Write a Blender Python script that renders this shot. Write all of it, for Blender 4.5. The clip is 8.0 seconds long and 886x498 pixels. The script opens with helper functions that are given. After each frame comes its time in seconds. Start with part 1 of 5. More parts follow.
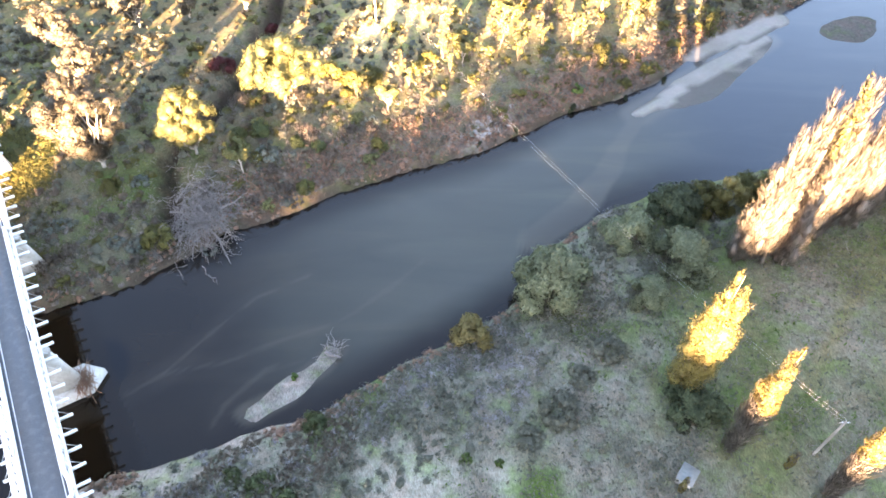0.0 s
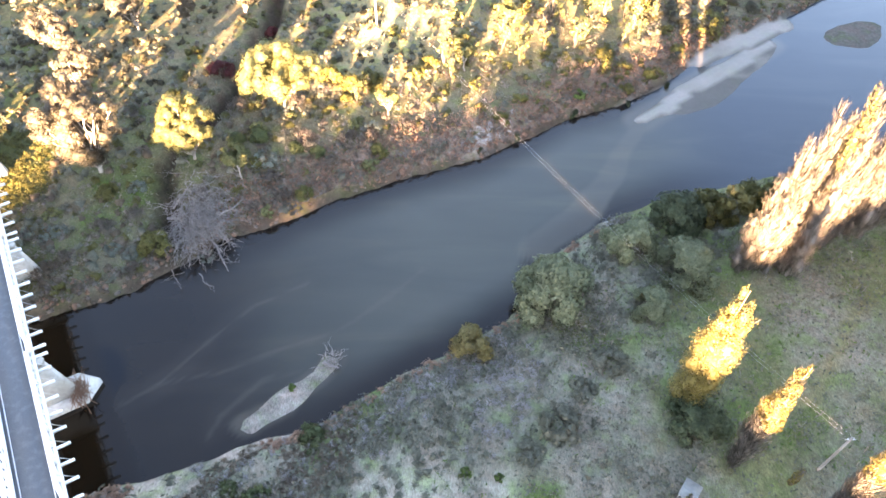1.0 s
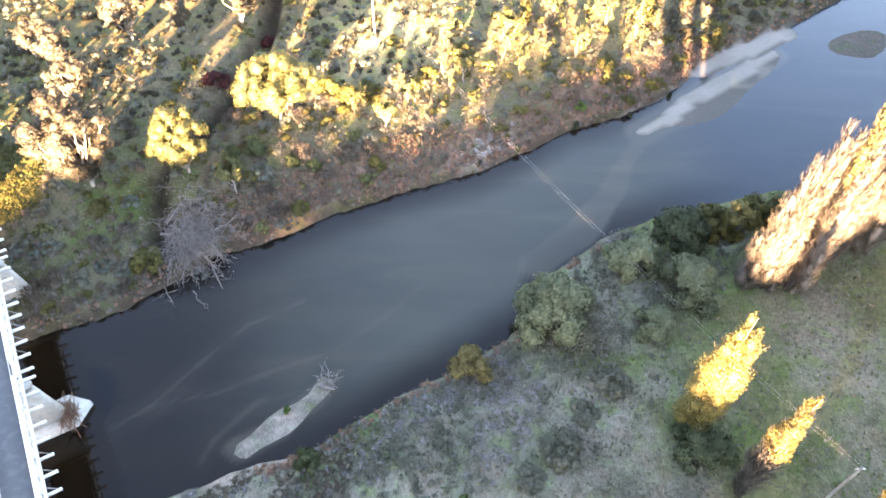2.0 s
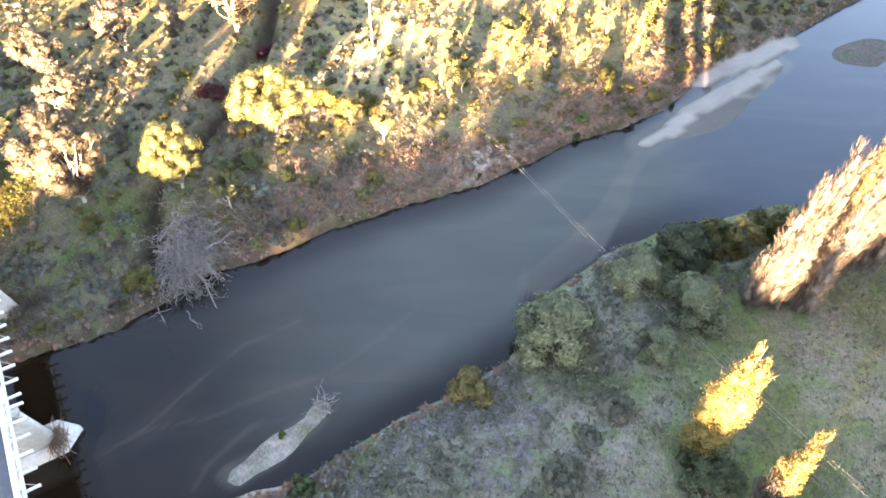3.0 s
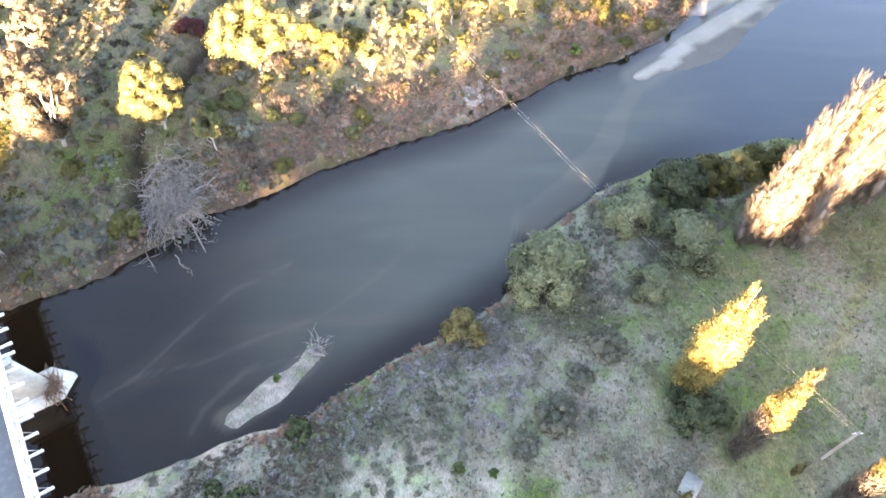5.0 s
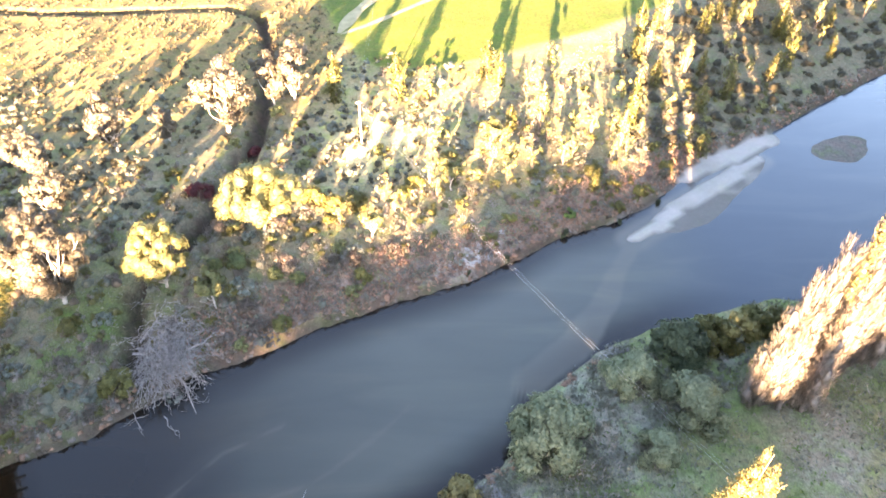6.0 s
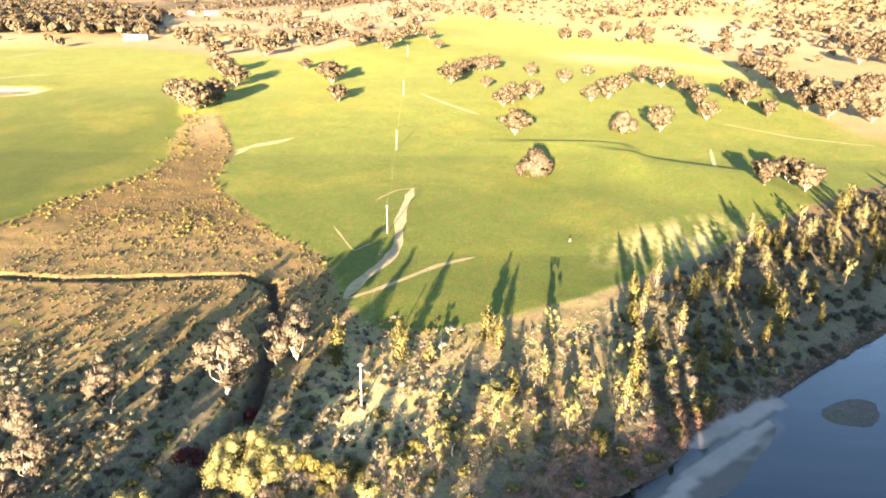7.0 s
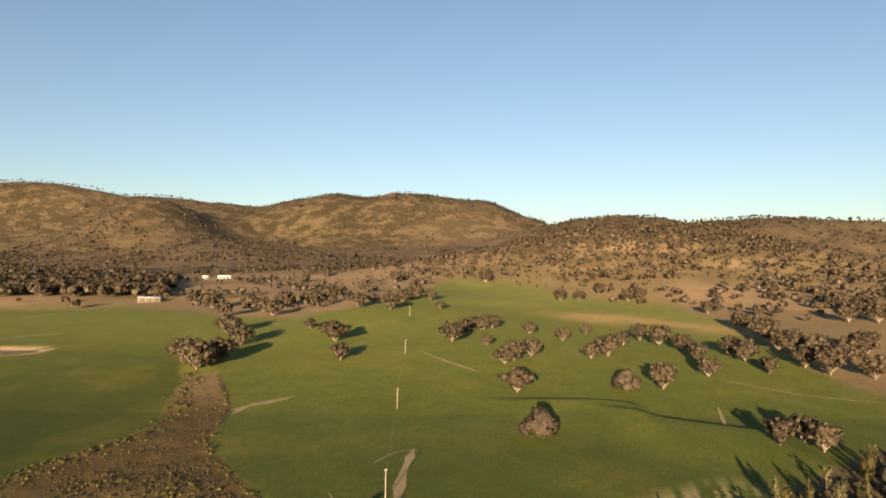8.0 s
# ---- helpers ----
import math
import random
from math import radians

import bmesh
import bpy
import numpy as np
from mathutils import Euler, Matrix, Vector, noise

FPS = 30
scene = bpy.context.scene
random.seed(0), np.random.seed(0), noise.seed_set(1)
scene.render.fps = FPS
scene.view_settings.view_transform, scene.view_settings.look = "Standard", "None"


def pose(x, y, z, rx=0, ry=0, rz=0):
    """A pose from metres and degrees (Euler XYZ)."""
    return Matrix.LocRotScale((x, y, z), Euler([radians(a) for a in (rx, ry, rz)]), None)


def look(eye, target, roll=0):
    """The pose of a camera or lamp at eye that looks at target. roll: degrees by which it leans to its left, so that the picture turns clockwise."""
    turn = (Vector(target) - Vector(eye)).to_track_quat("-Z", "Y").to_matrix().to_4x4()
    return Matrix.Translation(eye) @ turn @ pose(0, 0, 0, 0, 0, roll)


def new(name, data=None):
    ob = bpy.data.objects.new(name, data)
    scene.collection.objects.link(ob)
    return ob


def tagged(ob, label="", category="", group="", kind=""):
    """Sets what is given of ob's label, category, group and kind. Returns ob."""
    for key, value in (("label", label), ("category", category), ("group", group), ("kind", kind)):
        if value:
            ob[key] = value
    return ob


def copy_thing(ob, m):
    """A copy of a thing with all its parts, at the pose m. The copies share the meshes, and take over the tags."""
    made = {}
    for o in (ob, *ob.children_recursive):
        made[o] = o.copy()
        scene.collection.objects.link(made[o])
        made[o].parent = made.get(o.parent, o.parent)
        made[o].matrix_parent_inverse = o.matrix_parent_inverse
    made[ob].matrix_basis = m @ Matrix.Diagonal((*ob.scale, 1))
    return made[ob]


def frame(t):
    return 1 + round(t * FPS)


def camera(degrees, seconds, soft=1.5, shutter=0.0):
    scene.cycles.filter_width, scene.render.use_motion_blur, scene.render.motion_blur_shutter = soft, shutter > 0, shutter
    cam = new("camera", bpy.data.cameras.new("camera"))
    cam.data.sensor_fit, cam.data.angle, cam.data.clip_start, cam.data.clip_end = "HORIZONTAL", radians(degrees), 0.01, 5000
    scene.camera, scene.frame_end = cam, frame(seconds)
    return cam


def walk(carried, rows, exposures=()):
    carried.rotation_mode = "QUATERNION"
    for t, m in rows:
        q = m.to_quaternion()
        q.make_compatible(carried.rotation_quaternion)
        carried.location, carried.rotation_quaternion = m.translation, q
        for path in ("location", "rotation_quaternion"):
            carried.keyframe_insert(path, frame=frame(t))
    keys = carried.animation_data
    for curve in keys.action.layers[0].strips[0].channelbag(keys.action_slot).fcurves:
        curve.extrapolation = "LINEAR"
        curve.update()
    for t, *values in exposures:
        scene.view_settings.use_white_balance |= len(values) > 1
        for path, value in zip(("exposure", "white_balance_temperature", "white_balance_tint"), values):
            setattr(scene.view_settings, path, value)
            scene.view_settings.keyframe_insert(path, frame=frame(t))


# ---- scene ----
# ------------------------------------------------------------ camera
cam = camera(66.7, 8.0, soft=1.65, shutter=0.12)
PATH = [
    (0, (-0.220, -0.239, 75.780), (-0.2141, 1.0668, 74.2651), 0.60),
    (0.5, (-0.180, 0.455, 75.787), (-0.1753, 1.7593, 74.2705), 0.70),
    (1, (-0.140, 1.481, 75.793), (-0.1358, 2.7848, 74.2767), 0.80),
    (1.5, (-0.100, 2.808, 75.800), (-0.0948, 4.1128, 74.2842), 0.90),
    (3, (0.040, 7.523, 75.800), (0.0470, 8.8309, 74.2869), 0.80),
    (3.5, (0.060, 8.370, 75.770), (0.0701, 9.6668, 74.2475), 0.90),
    (4, (0.070, 8.720, 75.710), (0.0905, 9.9256, 74.1143), 1.00),
    (4.2, (0.080, 8.800, 75.680), (0.1056, 9.9631, 74.0532), 1.00),
    (5.3, (0.160, 9.120, 75.480), (0.1917, 10.2716, 73.8451), 1.00),
    (5.5, (0.180, 9.180, 75.440), (0.2138, 10.4068, 73.8608), 1.10),
    (5.8, (0.200, 9.270, 75.390), (0.2346, 10.6816, 73.9736), 1.20),
    (6, (0.210, 9.360, 75.350), (0.2434, 10.8595, 74.0270), 1.00),
    (6.5, (0.240, 9.650, 75.270), (0.2708, 11.3742, 74.2571), 1.00),
    (6.6, (0.240, 9.730, 75.260), (0.2685, 11.5008, 74.3309), 0.95),
    (7, (0.200, 10.200, 75.200), (0.2247, 12.0850, 74.5322), 0.90),
    (7.5, (0.050, 11.100, 75.140), (0.0681, 13.0770, 74.8379), 0.70),
    (8, (-0.150, 12.090, 75.120), (-0.1365, 14.0885, 75.1950), 0.70),
]
EXPOSURES = [(0, 5.62, 7500, 27), (4.2, 5.59, 7750, 27), (5.5, 6.08, 7850, 28), (6.0, 5.84, 7250, 27), (6.6, 5.05, 6300, 22), (7.0, 4.28, 6400, 17), (7.5, 3.72, 6500, 14), (7.6, 3.35, 6500, 14), (7.8, 2.2, 6600, 14), (8.0, 1.97, 6750, 17)]
walk(cam, [(t, look(eye, target, roll)) for t, eye, target, roll in PATH], EXPOSURES)

# ------------------------------------------------------------ light
SUN_EL, SUN_AZ = 8.0, 191.0
world = bpy.data.worlds.new("world")
scene.world = world
world.use_nodes = True
wn, wl = world.node_tree.nodes, world.node_tree.links
sky = wn.new("ShaderNodeTexSky")
sky.sky_type, sky.sun_disc = "NISHITA", False
sky.sun_elevation, sky.sun_rotation = radians(SUN_EL), radians(SUN_AZ)
sky.altitude, sky.air_density, sky.dust_density, sky.ozone_density = 400, 1.0, 0.9, 1.7
wl.new(sky.outputs[0], wn["Background"].inputs[0])
wn["Background"].inputs[1].default_value = 0.05

sun = new("sun", bpy.data.lights.new("sun", "SUN"))
sun.data.energy, sun.data.angle, sun.data.color = 5.0, radians(0.6), (1.0, 0.72, 0.43)
sun_from = Vector((math.sin(radians(SUN_AZ)) * math.cos(radians(SUN_EL)), math.cos(radians(SUN_AZ)) * math.cos(radians(SUN_EL)), math.sin(radians(SUN_EL))))
sun.matrix_world = look(sun_from * 500, (0, 0, 0))


# ------------------------------------------------------------ materials
def nodes_of(name):
    m = bpy.data.materials.new(name)
    m.use_nodes = True
    t = m.node_tree
    return m, t.nodes, t.links, t.nodes["Principled BSDF"]


def ramp(n, stops):
    r = n.new("ShaderNodeValToRGB")
    e = r.color_ramp.elements
    while len(e) < len(stops):
        e.new(0.5)
    for k, (p, c) in zip(e, stops):
        k.position, k.color = p, (*c, 1)
    return r


def noise_tex(n, l, scale, detail=4, rough=0.55, vec=None):
    t = n.new("ShaderNodeTexNoise")
    t.inputs["Scale"].default_value, t.inputs["Detail"].default_value, t.inputs["Roughness"].default_value = scale, detail, rough
    if vec:
        l.new(vec, t.inputs["Vector"])
    return t


def mix(n, l, a, b, fac, kind="MIX"):
    m = n.new("ShaderNodeMix")
    m.data_type, m.blend_type = "RGBA", kind
    for sock, v in ((m.inputs[6], a), (m.inputs[7], b), (m.inputs[0], fac)):
        if isinstance(v, (int, float)):
            sock.default_value = v
        elif isinstance(v, tuple):
            sock.default_value = (*v, 1)
        else:
            l.new(v, sock)
    return m.outputs[2]


def leaf_mat(name, colours, through_light=0.4, rough=0.55):
    """Leaves: the colour varies leaf by leaf, clump by clump and plant by plant."""
    m, n, l, p = nodes_of(name)
    geo, info, co = n.new("ShaderNodeNewGeometry"), n.new("ShaderNodeObjectInfo"), n.new("ShaderNodeTexCoord")
    r = ramp(n, [(i / max(1, len(colours) - 1), c) for i, c in enumerate(colours)])
    big = noise_tex(n, l, 0.45, 3, 0.6, co.outputs["Object"])
    add = n.new("ShaderNodeMath")
    add.operation, add.inputs[1].default_value = "MULTIPLY_ADD", 0.2
    l.new(geo.outputs["Random Per Island"], add.inputs[0])
    off = n.new("ShaderNodeMath")
    off.operation, off.inputs[1].default_value, off.inputs[2].default_value = "MULTIPLY_ADD", 0.9, -0.45
    l.new(big.outputs["Fac"], off.inputs[0])
    grain = n.new("ShaderNodeMath")
    grain.operation, grain.inputs[1].default_value = "MULTIPLY_ADD", 0.75
    l.new(noise_tex(n, l, 3.6, 5, 0.7, co.outputs["Object"]).outputs["Fac"], grain.inputs[0])
    l.new(off.outputs[0], grain.inputs[2])
    l.new(grain.outputs[0], add.inputs[2])
    l.new(add.outputs[0], r.inputs[0])
    hsv = n.new("ShaderNodeHueSaturation")
    val = n.new("ShaderNodeMapRange")
    val.inputs[3].default_value, val.inputs[4].default_value = 0.8, 1.2
    l.new(info.outputs["Random"], val.inputs[0])
    l.new(val.outputs[0], hsv.inputs["Value"])
    l.new(r.outputs[0], hsv.inputs["Color"])
    l.new(hsv.outputs[0], p.inputs["Base Color"])
    p.inputs["Roughness"].default_value = rough
    p.inputs["Specular IOR Level"].default_value = 0.25
    tr, mx = n.new("ShaderNodeBsdfTranslucent"), n.new("ShaderNodeMixShader")
    l.new(hsv.outputs[0], tr.inputs[0])
    mx.inputs[0].default_value = through_light
    l.new(p.outputs[0], mx.inputs[1])
    l.new(tr.outputs[0], mx.inputs[2])
    l.new(mx.outputs[0], n["Material Output"].inputs[0])
    return m


def solid_mat(name, c1, c2, scale=2.0, rough=0.8, metal=0.0, bump=0.3, stretch=(1, 1, 1), stain=(0.0, (0.1, 0.08, 0.06))):
    """A solid surface with grain at two scales, optional stains and fine relief."""
    m, n, l, p = nodes_of(name)
    co, mp = n.new("ShaderNodeTexCoord"), n.new("ShaderNodeMapping")
    mp.inputs["Scale"].default_value = stretch
    l.new(co.outputs["Object"], mp.inputs[0])
    a = noise_tex(n, l, scale, 6, 0.6, mp.outputs[0])
    b = noise_tex(n, l, scale * 0.13, 3, 0.5, mp.outputs[0])
    r = ramp(n, [(0.3, c1), (0.7, c2)])
    l.new(a.outputs["Fac"], r.inputs[0])
    col = r.outputs[0]
    if stain[0]:
        rs = ramp(n, [(0.5, (0, 0, 0)), (0.72, (stain[0],) * 3)])
        l.new(b.outputs["Fac"], rs.inputs[0])
        col = mix(n, l, col, stain[1], rs.outputs[0])
    l.new(col, p.inputs["Base Color"])
    p.inputs["Roughness"].default_value, p.inputs["Metallic"].default_value = rough, metal
    bp = n.new("ShaderNodeBump")
    bp.inputs["Strength"].default_value, bp.inputs["Distance"].default_value = bump, 0.05
    l.new(a.outputs["Fac"], bp.inputs["Height"])
    l.new(bp.outputs[0], p.inputs["Normal"])
    return m


M_GUM = leaf_mat("gum_leaves", [(0.02666, 0.02249, 0.01345), (0.05493, 0.04582, 0.02691), (0.09046, 0.07331, 0.04554)], 0.2)
M_GOLD = leaf_mat("golden_leaves", [(0.06076, 0.06855, 0.02716), (0.1496, 0.152, 0.0611), (0.2337, 0.2306, 0.09958)])
M_PALE = leaf_mat("pale_grey_leaves", [(0.05576, 0.0492, 0.03528), (0.105, 0.0943, 0.06972), (0.1517, 0.1378, 0.1042)])
M_TAN = leaf_mat("tan_leaves", [(0.05797, 0.04956, 0.03366), (0.09817, 0.08415, 0.05797), (0.1403, 0.1197, 0.08415)])
M_POPLAR = leaf_mat("poplar_leaves", [(0.1026, 0.08309, 0.02618), (0.2101, 0.1759, 0.05984), (0.2932, 0.2492, 0.09817)])
M_LAV = leaf_mat("grey_weeds", [(0.0952, 0.0896, 0.084), (0.196, 0.1814, 0.1702), (0.3248, 0.3024, 0.2856)], 0.15, 0.8)
M_BOX = solid_mat("painted_tin", (0.11, 0.12, 0.115), (0.17, 0.18, 0.175), 3, 0.6, 0.1, 0.1, (1, 1, 1), (0.4, (0.13, 0.10, 0.07)))
M_WILLOW = leaf_mat("willow_leaves", [(0.04968, 0.06279, 0.03312), (0.1448, 0.1645, 0.09384), (0.2898, 0.314, 0.1932)])
M_DARK = leaf_mat("dark_leaves", [(0.0145, 0.0232, 0.01305), (0.0522, 0.0696, 0.0348), (0.1276, 0.145, 0.0754)])
M_OLIVE = leaf_mat("olive_leaves", [(0.05, 0.055, 0.018), (0.11, 0.105, 0.03), (0.19, 0.16, 0.05)])
M_RED = leaf_mat("red_leaves", [(0.05, 0.012, 0.015), (0.11, 0.03, 0.03), (0.16, 0.05, 0.045)])
M_SAGE = leaf_mat("sage_leaves", [(0.07, 0.085, 0.07), (0.15, 0.17, 0.14), (0.22, 0.24, 0.20)])
M_BROWN = leaf_mat("brown_leaves", [(0.06, 0.0465, 0.0341), (0.123, 0.096, 0.06665), (0.195, 0.1545, 0.1085)])
M_TWIG = leaf_mat("pale_twigs", [(0.082, 0.070, 0.058), (0.15, 0.130, 0.108), (0.22, 0.192, 0.162)], 0.1, 0.8)
M_GREYB = leaf_mat("grey_brush", [(0.07425, 0.06165, 0.05112), (0.1553, 0.1302, 0.1079), (0.243, 0.2082, 0.1732)], 0.15, 0.8)
M_DRY = leaf_mat("dry_grass", [(0.075, 0.066, 0.044), (0.145, 0.125, 0.083), (0.22, 0.19, 0.13)], 0.2, 0.8)
# bramble darkened in its colour, for scrub that should lie in shade
M_BRAMBLE_SHADED = leaf_mat("shaded_bramble", [(0.024, 0.021, 0.012), (0.055, 0.049, 0.026), (0.1, 0.088, 0.048)])
M_SANDBUSH = leaf_mat("dull_green_leaves", [(0.035, 0.052, 0.020), (0.075, 0.095, 0.038), (0.13, 0.14, 0.06)])
M_DRYBUSH = leaf_mat("yellowing_leaves", [(0.05, 0.05, 0.02), (0.18, 0.145, 0.055), (0.31, 0.25, 0.11)])
M_BRAMBLE = leaf_mat("bramble", [(0.04704, 0.0517, 0.033), (0.1098, 0.11, 0.077), (0.1904, 0.1815, 0.1375)], 0.2, 0.7)
M_GRASS = leaf_mat("green_grass", [(0.035, 0.060, 0.014), (0.07, 0.11, 0.025), (0.12, 0.15, 0.045)], 0.3, 0.7)
M_TUSSOCK = leaf_mat("tussock_grass", [(0.03944, 0.03247, 0.01683), (0.0714, 0.05845, 0.0306), (0.1054, 0.088, 0.04743)], 0.2, 0.85)
M_RUST = leaf_mat("rust_scrub", [(0.098, 0.058, 0.0375), (0.21, 0.1232, 0.0825), (0.322, 0.203, 0.135)], 0.15, 0.8)
M_WOODS = leaf_mat("far_woods", [(0.02827, 0.02415, 0.01449), (0.05817, 0.04748, 0.02898), (0.0953, 0.07582, 0.04761)], 0.2)
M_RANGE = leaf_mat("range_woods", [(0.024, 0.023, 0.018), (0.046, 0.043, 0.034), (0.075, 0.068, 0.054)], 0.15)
M_BARKM = solid_mat("grey_bark", (0.11, 0.09, 0.07), (0.25, 0.21, 0.17), 3, 0.9, 0, 0.5, (1, 1, 0.25))
M_BARK = solid_mat("pale_bark", (0.20, 0.175, 0.145), (0.40, 0.36, 0.31), 3, 0.85, 0, 0.5, (1, 1, 0.25), (0.5, (0.13, 0.10, 0.075)))
M_BARKD = solid_mat("dark_bark", (0.05, 0.04, 0.03), (0.14, 0.11, 0.08), 4, 0.9, 0, 0.6, (1, 1, 0.3))
M_DEAD = solid_mat("dead_wood", (0.10, 0.085, 0.075), (0.25, 0.22, 0.20), 5, 0.85, 0, 0.4, (1, 1, 0.4))
M_WHITE = solid_mat("white_paint", (0.68, 0.69, 0.70), (0.82, 0.82, 0.82), 3, 0.5, 0, 0.08, (1, 1, 1), (0.35, (0.42, 0.38, 0.33)))
M_CONC = solid_mat("concrete", (0.36, 0.34, 0.30), (0.52, 0.50, 0.46), 1.6, 0.85, 0, 0.25, (1, 1, 1), (0.5, (0.25, 0.21, 0.17)))
M_ASPH = solid_mat("asphalt", (0.066, 0.074, 0.080), (0.10, 0.11, 0.118), 9, 0.85, 0, 0.3, (1, 1, 1), (0.4, (0.15, 0.165, 0.18)))
M_LINE = solid_mat("line_paint", (0.45, 0.45, 0.45), (0.7, 0.7, 0.7), 8, 0.7)
M_TIMBER = solid_mat("weathered_timber", (0.22, 0.20, 0.18), (0.40, 0.37, 0.33), 5, 0.85, 0, 0.4, (1, 1, 0.2))
M_STEEL = solid_mat("galvanised_steel", (0.45, 0.46, 0.47), (0.62, 0.63, 0.64), 2, 0.4, 0.7, 0.1)
M_WIRE = solid_mat("wire", (0.45, 0.45, 0.46), (0.6, 0.6, 0.6), 3, 0.45, 0.3)
M_ROCK = solid_mat("pale_rock", (0.20, 0.18, 0.155), (0.38, 0.34, 0.30), 1.2, 0.9, 0, 0.6)
M_TRACK = solid_mat("track_dirt", (0.15, 0.122, 0.058), (0.24, 0.195, 0.10), 0.5, 0.95, 0, 0.3, (1, 1, 1), (0.7, (0.12, 0.125, 0.03)))
M_ROOF = solid_mat("pale_roof", (0.26, 0.26, 0.27), (0.36, 0.36, 0.37), 0.5, 0.5, 0.2)
M_SHED = solid_mat("grey_sheet_wall", (0.11, 0.11, 0.11), (0.17, 0.17, 0.165), 0.8, 0.7, 0.1)

# ------------------------------------------------------------ plan of the land
# terrain begin
FAR_X = np.array([-400, -120, -54.7, -44, -37.5, -32, -25, -17.4, -7.8, 6.3, 14.4, 22, 33, 41, 46, 50.5, 56, 63, 72, 89, 114, 180, 400, 5000], float)
FAR_Y = np.array([-60, 20, 53.2, 58, 63, 68.5, 71.7, 76.3, 81, 86.8, 92.1, 97.7, 102, 107.4, 112.5, 118.8, 123.3, 127.2, 132, 145, 162.6, 215, 380, 3600], float)
NEAR_X = np.array([-400, -120, -39, -30, -24, -15.5, -6.7, 0, 10, 13, 24.5, 33, 47.5, 54, 61, 68, 80, 120, 400, 5000], float)
NEAR_Y = np.array([-110, -15, 30.0, 33.2, 35.6, 38.2, 44.3, 48.4, 54.4, 63, 72.5, 76.9, 81.5, 83.5, 82, 84.5, 92, 126, 350, 3560], float)


def sstep(v, a, b):
    v = np.clip((v - a) / (b - a), 0, 1)
    return v * v * (3 - 2 * v)


def vnoise(x, y, scale, seed=0):
    """Smooth value noise, 0 to 1."""
    x, y = np.asarray(x, float) / scale + seed * 17.3, np.asarray(y, float) / scale - seed * 9.7
    i, j = np.floor(x), np.floor(y)
    u, v = x - i, y - j
    u, v = u * u * (3 - 2 * u), v * v * (3 - 2 * v)

    def h(a, b):
        q = np.sin(a * 127.1 + b * 311.7 + seed * 74.7) * 43758.5453
        return q - np.floor(q)
    return (h(i, j) * (1 - u) + h(i + 1, j) * u) * (1 - v) + (h(i, j + 1) * (1 - u) + h(i + 1, j + 1) * u) * v


def fbm(x, y, scale, seed=0, octaves=3):
    out, amp = 0, 0.5
    for k in range(octaves):
        out = out + amp * (vnoise(x, y, scale / 2 ** k, seed + k) - 0.5)
        amp *= 0.5
    return out


def seg_dist(x, y, pts):
    """Distance to a line of points."""
    best = np.full(np.shape(x), 1e9)
    for (ax, ay), (bx, by) in zip(pts, pts[1:]):
        dx, dy = bx - ax, by - ay
        k = np.clip(((x - ax) * dx + (y - ay) * dy) / (dx * dx + dy * dy), 0, 1)
        best = np.minimum(best, np.hypot(x - ax - k * dx, y - ay - k * dy))
    return best


def bank_far(x, y):
    return (y - np.interp(x, FAR_X, FAR_Y) + 1.6 * fbm(x, y, 7, 3)) * 0.83


def bank_near(x, y):
    return (np.interp(x, NEAR_X, NEAR_Y) - y + 1.4 * fbm(x, y, 6, 5)) * 0.83


GULLY = [(-160, 182), (-116, 179), (-95, 177.5), (-52, 181), (-43, 176), (-36, 150), (-33, 120), (-37, 98), (-43.7, 80), (-42.3, 75), (-41.2, 70), (-39.4, 66), (-38.6, 60)]
SPIT = [(35, 97.4), (37.1, 99.2), (41.3, 102.1), (45.5, 106.8), (51.4, 111), (58.4, 116.3), (65.7, 122)]
SPIT_TOP = [(49, 116.8), (56.5, 121.2), (63.3, 125), (70.5, 129.8)]
FLAT = [(42.5, 100.6), (48.0, 103.8), (54.0, 109.3), (60.5, 114.7), (66, 120.6)]
ISLE = [(-23.4, 38.4), (-19.5, 41.3), (-15.5, 45.0), (-13.9, 47.2)]
MUD = [(81.5, 124.2), (87, 128.6)]
FENCE_X = np.array([-400, -9.5, -6, 2, 10, 18, 33, 51, 71, 97, 127, 167, 185, 420, 1500], float)
FENCE_Y = np.array([100, 145, 148, 148.5, 152, 157, 164.5, 177.5, 193, 215, 239, 272, 280, 420, 1300], float)
CREEK_Y = np.array([100, 145, 153, 166, 200, 219, 247, 276, 302, 327, 359, 397, 450, 640, 900], float)
CREEK_X = np.array([0, -9.5, -16.7, -22, -35, -53, -72, -89, -92, -96, -108, -124, -150, -222, -300], float)
WEST_Y = np.array([200, 223, 236, 251, 270, 292, 312, 340, 381, 398, 466, 664, 900], float)
WEST_X = np.array([-170, -143, -139, -135, -127, -120, -120, -129, -136, -146, -172, -242, -310], float)
DAM = 20.2
# hills: x, y, height, width, depth, turn
HILLS = [(-1290, 3000, 285, 270, 340, 0.3), (600, 2700, 175, 400, 420, 0), (900, 2500, 108, 360, 400, 0), (390, 1400, 88, 270, 260, 0.4), (620, 1500, 62, 240, 300, 0),
         (1400, 2400, 160, 380, 420, 0), (1900, 2700, 95, 400, 400, 0), (-700, 2500, 90, 260, 300, 0.5), (-150, 2600, 70, 260, 300, 0)]
# the farthest range, and its height along x
RANGE_X = np.array([-3600, -2476, -2157, -1965, -1790, -1500, -1072, -880, -625, -434, -242, -19, 172, 300, 587, 842, 3000], float)
RANGE_H = np.array([430, 455, 448, 430, 385, 365, 345, 365, 400, 395, 425, 390, 360, 340, 225, 120, 100], float)


